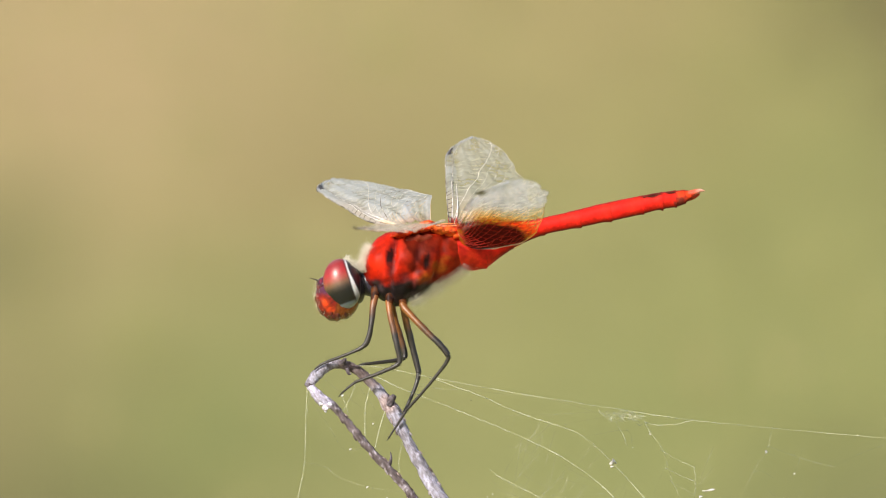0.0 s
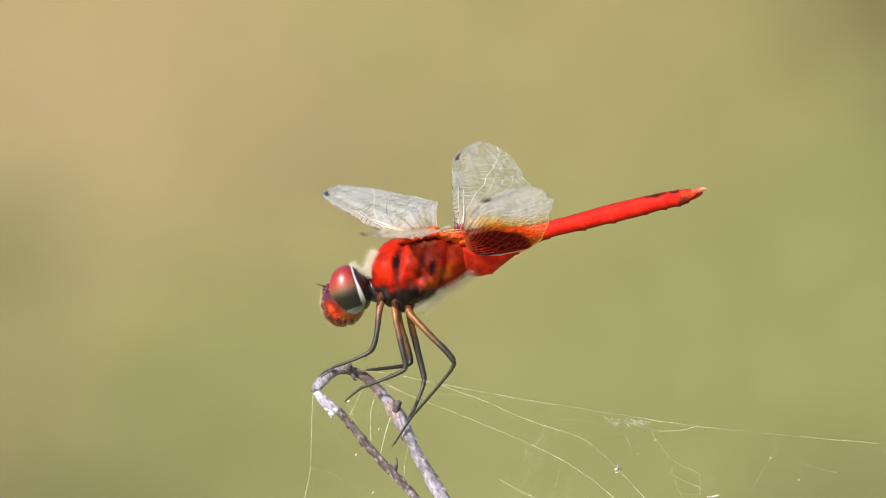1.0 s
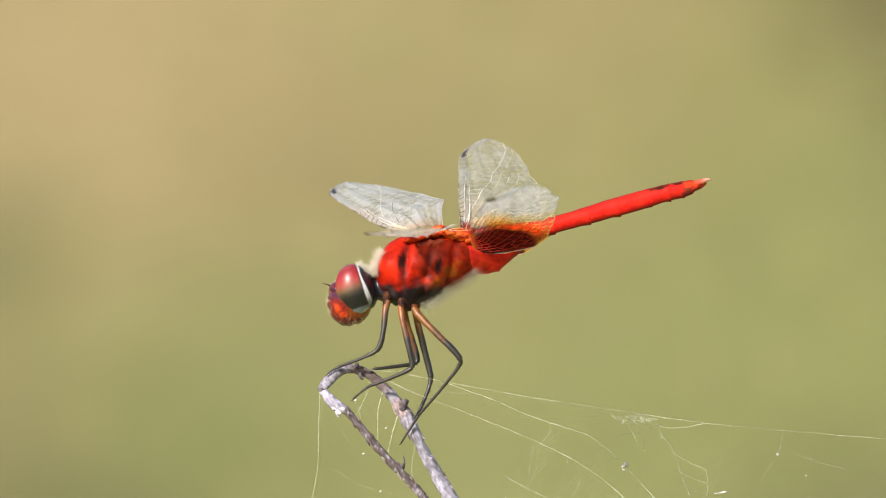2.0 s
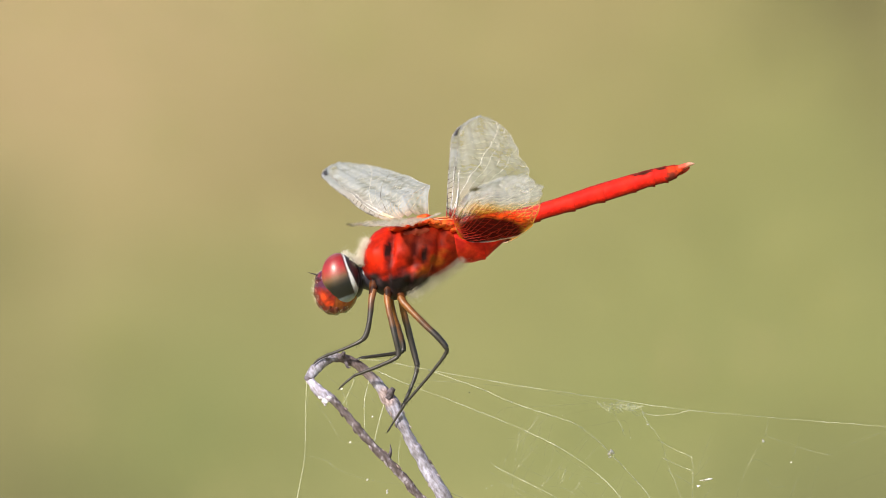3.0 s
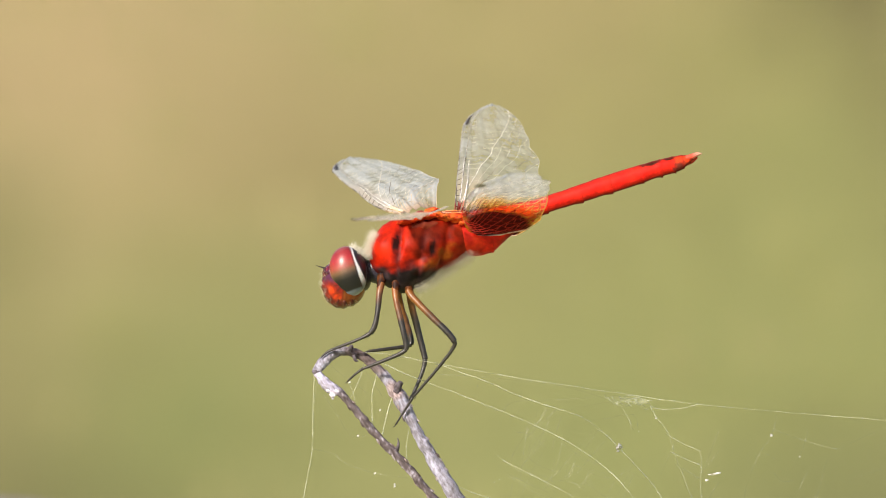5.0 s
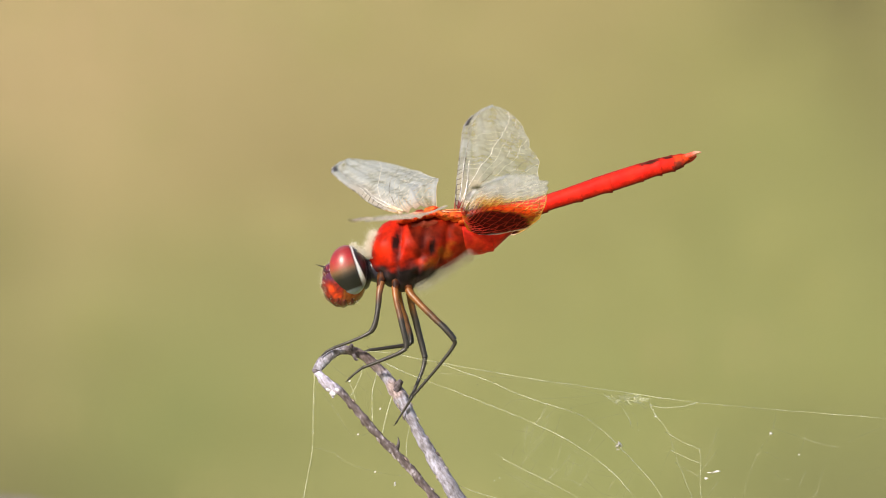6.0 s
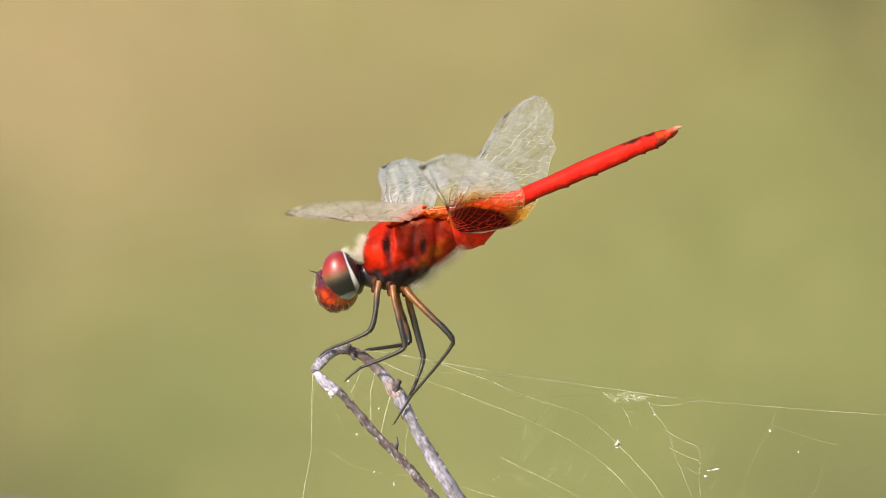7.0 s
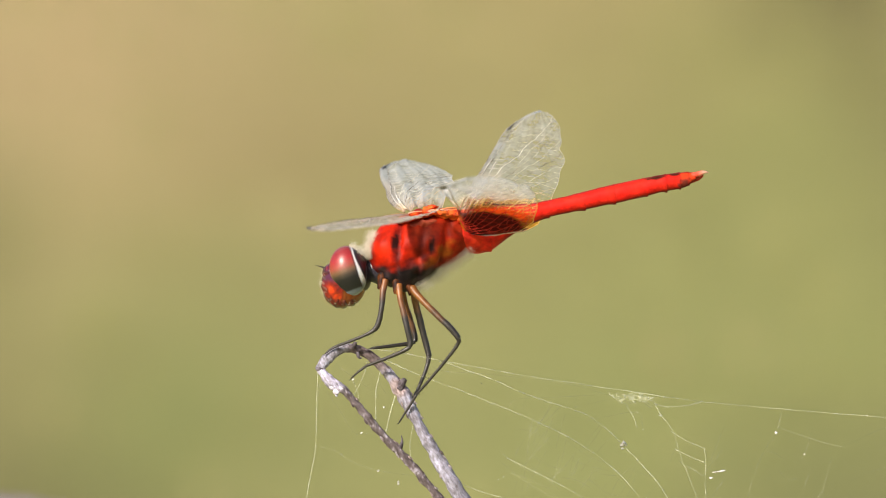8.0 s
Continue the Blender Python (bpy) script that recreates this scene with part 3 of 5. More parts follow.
    thread([(-14.07, -2.38, -14.79), (-14.38, -2.34, -16.62), (-14.62, -2.56, -19.63)], 0.018, 6)
    thread([(-14.75, -2.76, -22.53), (-13.48, -2.80, -22.82), (-12.28, -2.85, -23.18), (-11.07, -2.99, -24.14), (-8.06, -3.53, -25.08), (-4.33, -4.20, -25.58), (-2.94, -4.60, -26.24)], 0.016, 6, 12, 0.03)
    thread([(-7.70, -1.80, -14.27), (-8.06, -2.20, -15.67), (-8.30, -2.47, -16.84), (-8.30, -3.19, -19.83)], 0.042, 6, 3)
    thread([(-5.78, -2.17, -16.16), (-6.14, -2.39, -16.98), (-6.74, -2.85, -18.85), (-7.22, -3.43, -20.83)], 0.042, 6, 3)
    thread([(-10.83, -2.36, -15.34), (-10.34, -2.62, -16.46), (-10.04, -2.88, -17.63)], 0.025, 5)
    thread([(-9.15, -1.60, -13.57), (-9.51, -2.08, -14.83), (-10.35, -2.53, -16.59), (-10.82, -2.81, -17.15)], 0.030, 5)
    thread([(-9.27, -1.60, -13.57), (-8.66, -1.99, -14.85), (-7.58, -2.40, -16.37), (-7.22, -2.39, -16.98)], 0.016, 5)
    thread([(-12.51, -2.13, -13.73), (-11.67, -2.34, -14.49), (-10.34, -2.46, -15.38), (-8.66, -2.55, -16.71)], 0.013, 5)
    thread([(-4.81, -2.39, -17.71), (-4.33, -3.09, -19.85), (-4.69, -3.72, -22.18), (-4.57, -4.12, -24.25)], 0.030, 5)
    thread([(-13.47, -2.85, -16.66), (-11.97, -2.67, -19.00), (-10.83, -2.94, -20.91), (-9.75, -2.99, -21.27), (-8.06, -3.32, -20.73)], 0.013, 6, 8, 0.04)
    thread([(-0.12, -3.68, -26.15), (2.77, -2.86, -27.52), (6.99, -2.04, -28.88)], 0.030, 5, 4)
    thread([(-4.82, -1.48, -14.81), (-2.65, -1.05, -14.63), (0.06, -0.90, -15.02)], 0.013, 5)
    # faint loose strands, hardly to be seen
    bm = bmesh.new()
    for k in range(64):
        x, y = (rnd.uniform(5.0, 15.0), rnd.uniform(2.0, 9.5)) if k % 2 else (rnd.uniform(4.6, 40.0), rnd.uniform(0.2, 9.5))
        a = RIGHT * x + UP * (-17.0 - 0.2 * x - y) + AWAY * (0.133 * x + rnd.gauss(0, 0.4))
        turn = rnd.choice((-0.5, -0.45, 0.9, 1.1, 1.25)) + rnd.gauss(0, 0.1)
        d = (RIGHT * math.cos(turn) + UP * math.sin(turn)) * rnd.uniform(1.5, 5.0)
        sag = (UP * rnd.gauss(-0.1, 0.25) + RIGHT * rnd.gauss(0, 0.2))
        add_tube(bm, [(p, 0.034) for p, _ in smooth_line([(*a, 1), (*(a + d * 0.5 + sag), 1), (*(a + d), 1)], 5)], 4)
    tagged(part("fine_silk", bm, faint_silk, web, "faint loose silk", (19.05, -1.03, -21.71)), kind="stuff")
    # the crumpled tuft on the main thread, husks and crumbs caught in the web
    bm = bmesh.new()
    for k in range(70):
        f = rnd.random()
        a = V((17.7, 0.48, -17.75)) + RIGHT * 3.7 * f + UP * (-0.3 * f + rnd.uniform(-0.55, 0.25)) + AWAY * rnd.gauss(0, 0.3)
        b = a + RIGHT * rnd.gauss(0, 0.7) + UP * rnd.gauss(-0.1, 0.22) + AWAY * rnd.gauss(0, 0.3)
        c = (a + b) * 0.5 + UP * rnd.gauss(0, 0.2) + RIGHT * rnd.gauss(0, 0.2)
        add_tube(bm, [(p, rnd.choice((0.03, 0.04, 0.055))) for p, _ in smooth_line([(*a, 1), (*c, 1), (*b, 1)], 4)], 4)
    part("silk_tuft", bm, silk_mat, web, "crumpled pale silk", (19.68, 0.48, -18.17))
    thread([(21.50, 0.70, -18.70), (22.71, 0.85, -19.09), (24.53, 1.05, -19.12), (26.65, 1.40, -18.75)], 0.040, 5, 12, 0.05)
    thread([(16.66, 0.56, -17.57), (17.38, 0.48, -18.17), (18.47, 0.39, -18.77), (19.32, 0.16, -20.38), (19.68, 0.04, -21.28)], 0.025, 5, 10, 0.05)
    for q, a, b, turn in (((28.40, 0.37, -26.11), 0.95, 0.22, 12), ((27.56, 0.28, -26.77), 0.4, 0.14, -4), ((18.22, -0.49, -22.90), 0.5, 0.32, 20), ((18.10, -0.56, -23.38), 0.3, 0.12, 0),
                          ((3.01, -0.66, -16.22), 0.13, 0.1, 0), ((-8.06, -3.53, -25.08), 0.24, 0.16, 30), ((-6.01, -4.30, -26.29), 0.34, 0.2, 60), ((34.66, 1.93, -22.20), 0.28, 0.2, 60), ((37.64, 1.81, -24.51), 0.16, 0.13, 0),
                          ((-10.71, -2.46, -15.38), 0.2, 0.1, 30), ((-9.87, -2.96, -21.09), 0.26, 0.12, 20), ((-7.46, -2.78, -18.38), 0.14, 0.1, 70), ((5.31, -1.66, -26.19), 0.14, 0.1, 0), ((4.70, -1.70, -26.49), 0.12, 0.08, 5), ((20.28, 0.02, -21.40), 0.14, 0.2, 0), ((22.10, 0.62, -20.03), 0.2, 0.14, 0)):
        r = radians(turn)
        d1, d2 = RIGHT * math.cos(r) + UP * math.sin(r), UP * math.cos(r) - RIGHT * math.sin(r)
        a, b, dark = a * 0.72, b * 0.62, a < 0.131 and turn == 0 and b > 0.09
        bm = ball(q, d1 * a, d2 * b, AWAY * b, 10, 7)
        for v in bm.verts:
            v.co += Vector([noise.noise(v.co * 3.6 + Vector((j * 5, 0, 0))) for j in range(3)]) * b * 1.8
        part("husk", bm, shell_dark if dark else husk_mat, web, "dark crumb" if dark else "pale shrivelled husk", q)
    return web


build_web()



# ---- dragonfly ----
GRIP = (-8.66, -1.83, -13.05)
fly = thing("dragonfly", GRIP)
tagged(fly, "bright red dragonfly with clear wings perched on a twig", "dragonfly")
LEGS_AT = (-4.45, -0.83, -5.90)      # the body pitches about the roots of the legs
WAIST = (1.87, 0.01, 0.06)
NECK = (-8.18, -0.46, -3.28)


def build_thorax():
    secs = []
    for x, top, bottom, half in ((-8.42, -1.62, -3.07, 1.0), (-8.18, -0.66, -3.73, 1.9), (-7.64, 0.42, -4.51, 2.7), (-6.98, 1.20, -5.17, 3.2), (-6.14, 1.68, -5.72, 3.5), (-5.05, 1.99, -6.14, 3.65), (-3.97, 2.17, -6.02, 3.65), (-2.77, 2.29, -5.29, 3.6), (-1.56, 2.35, -4.39, 3.45), (-0.36, 2.41, -3.61, 3.2), (0.84, 2.41, -2.95, 2.9), (1.93, 2.29, -2.29, 2.5), (2.53, 1.56, -1.74, 1.8)):
        secs.append((RIGHT * x + UP * (top + bottom) / 2, UP * (bottom - top) / 2, AWAY * half, 0.92))
    # finer rings between
    fine = []
    for (m0, a0, b0, s0), (m1, a1, b1, s1) in zip(secs, secs[1:]):
        for j in range(4):
            f = j / 4
            fine.append((m0.lerp(m1, f), a0.lerp(a1, f), b0.lerp(b1, f), s0))
    fine.append(secs[-1])
    bm = ring_loft(fine, 72)
    bmesh.ops.smooth_vert(bm, verts=bm.verts, factor=0.5, use_axis_x=True, use_axis_y=True, use_axis_z=True)
    centre = V((-2.95, -0.20, -1.43))
    lobes = (((-6.96, -3.13, -0.71), 2.0, 0.30), ((-5.39, -4.01, -2.64), 1.35, 0.36), ((-3.72, -3.68, -0.33), 1.4, 0.2), ((-2.76, -3.84, -2.91), 1.4, 0.24), ((-0.84, -3.48, -0.36), 1.5, 0.26), ((-0.06, -3.28, -1.78), 1.0, 0.2), ((-1.32, -3.54, -2.23), 1.0, 0.16), ((-4.62, -3.89, -4.66), 1.0, 0.2), ((0.96, -3.09, -0.41), 1.1, 0.2))
    dips = (((-5.51, -3.63, 0.03), 0.85, 0.42), ((-1.68, -3.65, -0.82), 0.8, 0.35), ((-4.19, -3.97, -1.68), 0.9, 0.2), ((-3.66, -4.06, -3.73), 0.9, 0.25), ((1.26, -2.94, 0.66), 0.8, 0.3), ((-5.99, -3.89, -3.99), 0.8, 0.2))
    sutures = (((-5.04, -2.73, 2.14), (-5.88, -3.80, -5.46)), ((-2.16, -2.67, 2.56), (-3.72, -3.76, -5.16)), ((0.48, -2.66, 2.61), (-0.96, -3.50, -3.38)), ((-7.14, -3.53, -3.56), (-2.34, -3.28, -1.78)))

    def along(p, a, b):
        a, b = V(a), V(b)
        d = b - a
        t = max(0, min(1, (p - a).dot(d) / d.dot(d)))
        q = p - (a + d * t)
        return (q - AWAY * q.dot(AWAY)).length

    for v in bm.verts:
        p = v.co.copy()
        mirror = p - AWAY * 2 * p.dot(AWAY) if p.dot(AWAY) > 0 else p
        push = sum(1.15 * h * soft(near(mirror, q, r)) for q, r, h in lobes) - sum(h * soft(near(mirror, q, r)) for q, r, h in dips)
        push -= sum(0.34 * soft(1 - along(mirror, a, b) / 0.6) for a, b in sutures)
        push += 0.05 * noise.noise(p * 1.6)
        v.co += (p - centre).normalized() * push

    red, deep, amber, dark, dusk = (0.63, 0.02, 0.003), (0.24, 0.009, 0.003), (0.5, 0.13, 0.014), (0.016, 0.012, 0.014), (0.06, 0.04, 0.045)

    def colour(p):
        m = p - AWAY * 2 * p.dot(AWAY) if p.dot(AWAY) > 0 else p
        n = noise.noise(m * 0.9 + Vector((3, 1, 7)))
        c = blend(red, deep, soft(0.25 + 0.75 * n + 0.25 * noise.noise(m * 2.2)))
        c = blend(c, (0.7, 0.024, 0.003), 0.9 * soft(near(m, (-6.9, -3.2, -0.5), 2.1) * 1.6))
        c = blend(c, (0.7, 0.024, 0.003), 0.8 * soft(near(m, (-5.3, -4.0, -2.9), 1.3) * 1.8))
        c = blend(c, (0.24, 0.014, 0.004), 0.75 * soft(1.5 - abs(m.dot(RIGHT) + 2.9 - 0.2 * m.dot(UP)) / 1.1) * soft(0.75 + noise.noise(m * 0.8)))
        c = blend(c, (0.36, 0.03, 0.008), soft((m.dot(RIGHT) + 4.6) / 2.0) * max(0.0, 0.6 + 0.75 * noise.noise(m * 1.1)))
        c = blend(c, (0.3, 0.03, 0.01), 0.6 * soft(near(m, (-2.52, -2.84, 1.37), 2.6) * 1.7))
        for q, r in (((-0.06, -3.30, -1.90), 1.1), ((-1.44, -3.58, -2.46), 1.1), ((-2.34, -3.66, -3.06), 0.8), ((0.36, -3.15, -0.83), 0.8), ((-0.84, -3.51, -1.26), 0.7), ((0.96, -3.21, -1.30), 0.7)):
            c = blend(c, amber, 0.8 * soft(near(m, q, r) * 1.5) * soft(0.6 + 1.2 * n))
        # shadow lying in the sutures is put into the colour
        for a, b in sutures:
            c = blend(c, (0.1, 0.012, 0.012), 0.8 * soft(1.1 - along(m, a, b) / 0.55) * soft(0.5 + 1.6 * noise.noise(m * 0.8 + Vector((5, 0, 2)))))
        for q, ru, rv in (((-5.63, -3.76, -0.25), 0.42, 0.95), ((-1.66, -3.68, -0.75), 0.4, 0.95)):
            d = m - V(q)
            e = math.sqrt((d.dot(RIGHT + UP * -0.2) / ru) ** 2 + (d.dot(UP) / rv) ** 2)
            c = blend(c, (0.022, 0.008, 0.008), 0.97 * soft((1.3 - e) * 1.8))
        # breast, and front under the collar, blackish: underside shade painted in
        breast = (-2.75 - m.dot(UP)) / 0.9 + 0.6 * n - 0.12 * max(0.0, m.dot(RIGHT) + 3.5)
        c = blend(c, blend(dark, dusk, soft(0.5 + 1.5 * n)), soft(breast * 0.75 + 0.35 * noise.noise(m * 1.7)))
        c = blend(c, dark, 0.85 * soft(near(m, (-4.91, -4.03, -4.22), 1.3) * 1.6))
        c = blend(c, dark, 0.6 * soft(near(m, (-2.94, -3.87, -4.54), 1.3) * 1.4))
        return c

    paint(bm, colour)
    t = part("thorax", bm, shell_thorax, fly, "glossy red thorax with dark spots, shade painted in grooves and below", LEGS_AT)
    # plates and lumps of the back, where the wings hinge
    for q, a, b, c, turn in (((-2.34, -1.28, 2.36), 1.6, 0.6, 1.5, 4), ((-3.84, -2.14, 2.00), 1.5, 0.45, 1.0, 12), ((-4.57, -0.25, 1.80), 1.8, 0.6, 1.8, 22), ((0.06, -1.90, 2.27), 1.3, 0.7, 1.2, 0), ((1.26, -1.90, 2.27), 1.2, 0.8, 1.2, 12), ((0.48, 0.31, 2.20), 1.8, 0.6, 2.0, -2), ((-1.15, 1.89, 1.99), 1.8, 0.55, 1.4, 0), ((-1.74, -0.81, 2.84), 0.8, 0.5, 0.9, 10), ((2.04, -2.35, 1.97), 0.9, 0.6, 0.7, 20), ((-0.48, -2.66, 2.61), 0.8, 0.5, 0.6, -15)):
        r = radians(turn)
        d1, d2 = RIGHT * math.cos(r) + UP * math.sin(r), UP * math.cos(r) - RIGHT * math.sin(r)
        bm = ball(q, d1 * a * 1.15, d2 * b * 0.6, AWAY * c, 32, 20)
        for v in bm.verts:
            v.co += Vector([noise.noise(v.co * 1.3 + Vector((j * 7, 2, 0))) for j in range(3)]) * 0.24 + Vector([noise.noise(v.co * 3.2 + Vector((j * 7, 2, 0))) for j in range(3)]) * 0.1
        if a > 1.4 and turn > 5:
            paint(bm, lambda p: blend((0.45, 0.02, 0.008), (0.6, 0.06, 0.01), soft(0.5 + noise.noise(p * 2))))
            part("hinge_plate", bm, shell_thorax, t, "red wing hinge plate", q)
        else:
            paint(bm, lambda p: blend(blend((0.68, 0.04, 0.01), (0.88, 0.19, 0.035), soft(0.5 + 1.3 * noise.noise(p * 1.8))), (0.35, 0.04, 0.02), soft(1.6 * noise.noise(p * 2.7) - 0.3)))
            part("hinge_plate", bm, shell_thorax, t, "orange wing hinge plate", q)
    for q, a, b, turn in (((-2.64, -2.43, 1.37), 1.5, 0.42, 5),):
        r = radians(turn)
        d1, d2 = RIGHT * math.cos(r) + UP * math.sin(r), UP * math.cos(r) - RIGHT * math.sin(r)
        bm = ball(q, d1 * a, d2 * b, AWAY * 0.3, 24, 14)
        for v in bm.verts:
            v.co += Vector([noise.noise(v.co * 1.5 + Vector((j * 4, 1, 0))) for j in range(3)]) * 0.3
        paint(bm, lambda p: blend((0.28, 0.03, 0.016), (0.44, 0.09, 0.05), soft(0.5 + noise.noise(p * 2))))
        part("side_plate", bm, shell_thorax, t, "brownish red side plate", q)
    # strands that run over the hinges into the wing bases
    rnd = random.Random(6)
    for k in range(7):
        a = V((-4.6, -2.0, 2.2)).lerp(V((0.2, -2.2, 2.5)), k / 7) + UP * rnd.uniform(-0.1, 0.25)
        run = RIGHT * rnd.uniform(1.8, 3.0) + UP * rnd.uniform(0.1, 0.5) - AWAY * rnd.uniform(0.1, 0.5)
        bm = tube([(*a, 0.03), (*(a + run * 0.4 + UP * 0.2), 0.07), (*(a + run), 0.03)], 5, 6)
        paint(bm, lambda p: blend((0.9, 0.3, 0.1), (0.95, 0.66, 0.48), soft(0.5 + 1.2 * noise.noise(p * 1.1))))
        part("root_strand", bm, shell_thorax, t, "pale orange strand at the wing bases", a)
    for q, d in (((-7.44, -2.97, -5.34), (0.25, 1.0)), ((-5.70, -3.34, -5.83), (0.05, 1.0)), ((-4.08, -3.04, -5.82), (-0.35, 1.0)), ((-5.43, 1.00, -6.53), (0.0, 1.0)), ((-4.10, 0.69, -6.61), (-0.2, 1.0))):
        up = (RIGHT * d[0] + UP * d[1]).normalized()
        bm = tube([(*(V(q) + up * 1.9 + AWAY * 0.8), 0.62), (*(V(q) + up * 1.0 + AWAY * 0.4), 0.46), (*(V(q) + up * 0.3 + AWAY * 0.1), 0.36), (*(V(q) + AWAY * 0.1), 0.3)], 4, 12, 0.2, 3)
        paint(bm, lambda p: blend((0.035, 0.014, 0.012), (0.16, 0.05, 0.015), soft(0.5 + 1.3 * noise.noise(p * 1.6))))
        part("leg_socket", bm, shell_thorax, t, "dusky brown leg socket", q)
    rnd = random.Random(4)
    roots = []
    for _ in range(3400):       # pale ruff on the shoulders
        f, w = rnd.random() ** 1.3 * 0.8, rnd.uniform(-2.6, 1.9)
        p = V((-8.30, -0.36, -2.56)).lerp(V((-7.22, 0.09, 0.66)), f) - AWAY * w + RIGHT * (w * w * 0.14 + rnd.uniform(-0.25, 0.2))
        roots.append((p, -RIGHT * 0.75 + UP * 0.5 - AWAY * w * 0.12))
    hairs("ruff", roots, t, 1.2, (0, 0, 0), 0.008, 0.16, 2, "pale cream hair on the shoulders")
    roots = []
    for _ in range(3600):       # fringe under the breast
        f, w = rnd.random(), rnd.uniform(-2.0, 2.0)
        p = V((-3.73, -0.79, -5.60)).lerp(V((2.29, -0.24, -1.73)), f) - AWAY * w + UP * (0.15 + 0.12 * abs(w))
        roots.append((p, -UP * 0.75 + RIGHT * 0.55 - AWAY * w * 0.15))
    hairs("breast_hair", roots, t, 1.45, (0, 0, 0), 0.0036, 0.34, 3, "fine pale hair under the breast")
    return t


def build_abdomen():
    red, dark = (0.92, 0.02, 0.013), (0.03, 0.014, 0.008)
    # along the body: place, height of the back, height of the belly
    outline = ((1.68, 2.23, -2.11), (3.07, 2.47, -2.23), (4.45, 2.65, -1.93), (5.78, 2.77, -0.96), (7.28, 2.89, 0.12), (9.08, 3.01, 0.96), (10.71, 3.31, 1.56), (12.69, 3.73, 1.99), (14.62, 4.21, 2.35), (16.30, 4.63, 2.71), (17.93, 4.99, 3.01), (19.61, 5.35, 3.37), (21.30, 5.66, 3.79), (22.50, 5.90, 4.09), (23.34, 6.02, 4.27), (24.73, 6.20, 4.51), (25.51, 6.26, 4.75), (26.05, 6.26, 5.11), (26.47, 6.20, 5.41))
    joints = (1.68, 4.45, 7.34, 10.77, 14.62, 17.87, 21.30, 23.34, 24.79, 25.75, 26.47)
    xs, backs, bellies = zip(*outline)

    def cut(x):
        half = float(np.interp(x, (1.68, 3.97, 6.98, 10.59, 17.81, 23.22, 26.47), (2.7, 2.5, 1.75, 1.2, 1.15, 1.1, 0.6)))
        return float(np.interp(x, xs, backs)), float(np.interp(x, xs, bellies)), half

    def colour(p):
        c = blend(red, (0.95, 0.038, 0.018), soft(0.5 + noise.noise(p * 0.7)) * 0.6)
        x, up = p.dot(RIGHT), p.dot(UP)
        back, belly, _ = cut(x)
        c = blend(c, (0.55, 0.05, 0.012), 0.6 * soft(near(p, (2.46, -2.75, -0.89), 2.0) * 1.6))
        c = blend(c, (0.55, 0.02, 0.012), soft((8.78 - x) / 4.0) * soft(0.35 + 1.3 * noise.noise(p * 1.1 + Vector((2, 8, 1)))))
        for q, ru, rv in (((22.38, 0.80, 5.9), 1.15, 0.55), ((24.31, 0.85, 6.18), 0.8, 0.4), ((21.40, 0.17, 5.68), 0.4, 0.25)):
            d = p - V(q)
            e = math.sqrt((d.dot(RIGHT + UP * 0.2) / ru) ** 2 + (d.dot(UP - RIGHT * 0.2) / rv) ** 2 + (d.dot(AWAY) / 1.4) ** 4)
            c = blend(c, dark, soft((1.15 - e) * 3))
        e = (p - V((25.5, -0.3, 4.9))).length / 0.85
        c = blend(c, (0.85, 0.1, 0.02), 0.6 * soft((x - 24.6) / 0.6))
        c = blend(c, (0.1, 0.03, 0.025), 0.85 * soft((1.2 - e + 0.4 * noise.noise(p * 3)) * 2))
        for j in joints[1:]:
            c = blend(c, (0.5, 0.015, 0.01), 0.65 * soft(1 - abs(x - j) / 0.12))
        # blackish keel under the belly, and a dusky line along the back
        c = blend(c, (0.25, 0.02, 0.01), 0.7 * soft((up - back + 0.18) / 0.14))
        return blend(c, (0.12, 0.01, 0.01), 0.85 * soft((belly + 0.24 - up) / 0.2) * soft((x - 3.97) / 3.6))

    ob = None
    for n, (x0, x1) in enumerate(zip(joints, joints[1:])):
        secs, count = [], 9
        for j in range(count):
            f = j / (count - 1)
            x = x0 - 0.12 + (x1 - x0 + 0.18) * f
            back, belly, half = cut(x)
            flare = 1 + 0.014 * max(0.0, (f - 0.7) / 0.3) ** 1.5 - 0.012 * max(0.0, 1 - f / 0.12)
            if n < 2:
                flare = 1.0
            if n >= 6:
                flare += 0.04 * max(0.0, (f - 0.6) / 0.4)
            belly -= 0.13 * max(0.0, (f - 0.75) / 0.25) ** 2
            secs.append((RIGHT * x + UP * (back + belly) / 2, (UP - RIGHT * 0.08) * (belly - back) / 2 * flare * 1.03, AWAY * half * flare, 0.95))
        bm = ring_loft(secs, 32, cap=x1 > 26.23)
        for v in bm.verts:
            v.co += Vector([noise.noise(v.co * 1.4 + Vector((j * 9, 0, 4))) for j in range(3)]) * 0.045
        paint(bm, colour)
        if ob is None:
            ob = part("abdomen", bm, shell_abdomen, fly, "slender scarlet abdomen with black marks near its end", WAIST)
        else:
            part("segment", bm, shell_abdomen, ob, "", RIGHT * x0)
    for side in (1, -1):
        bm = tube([(*(V((26.11, 0.82, 5.84)) - AWAY * 0.35 * side), 0.28), (*(V((26.71, 0.84, 5.96)) - AWAY * 0.45 * side), 0.3), (*(V((27.31, 0.86, 6.14)) - AWAY * 0.4 * side), 0.22), (*(V((27.86, 0.86, 6.14)) - AWAY * 0.3 * side), 0.05)], 4, 8)
        paint(bm, lambda p: blend((0.8, 0.1, 0.06), (0.95, 0.5, 0.38), soft((p.dot(RIGHT) - 26.6) / 1.0)))
        part("tail_clasper", bm, shell_abdomen, ob, "orange-pink tail clasper", (26.11, 0.82, 5.84))
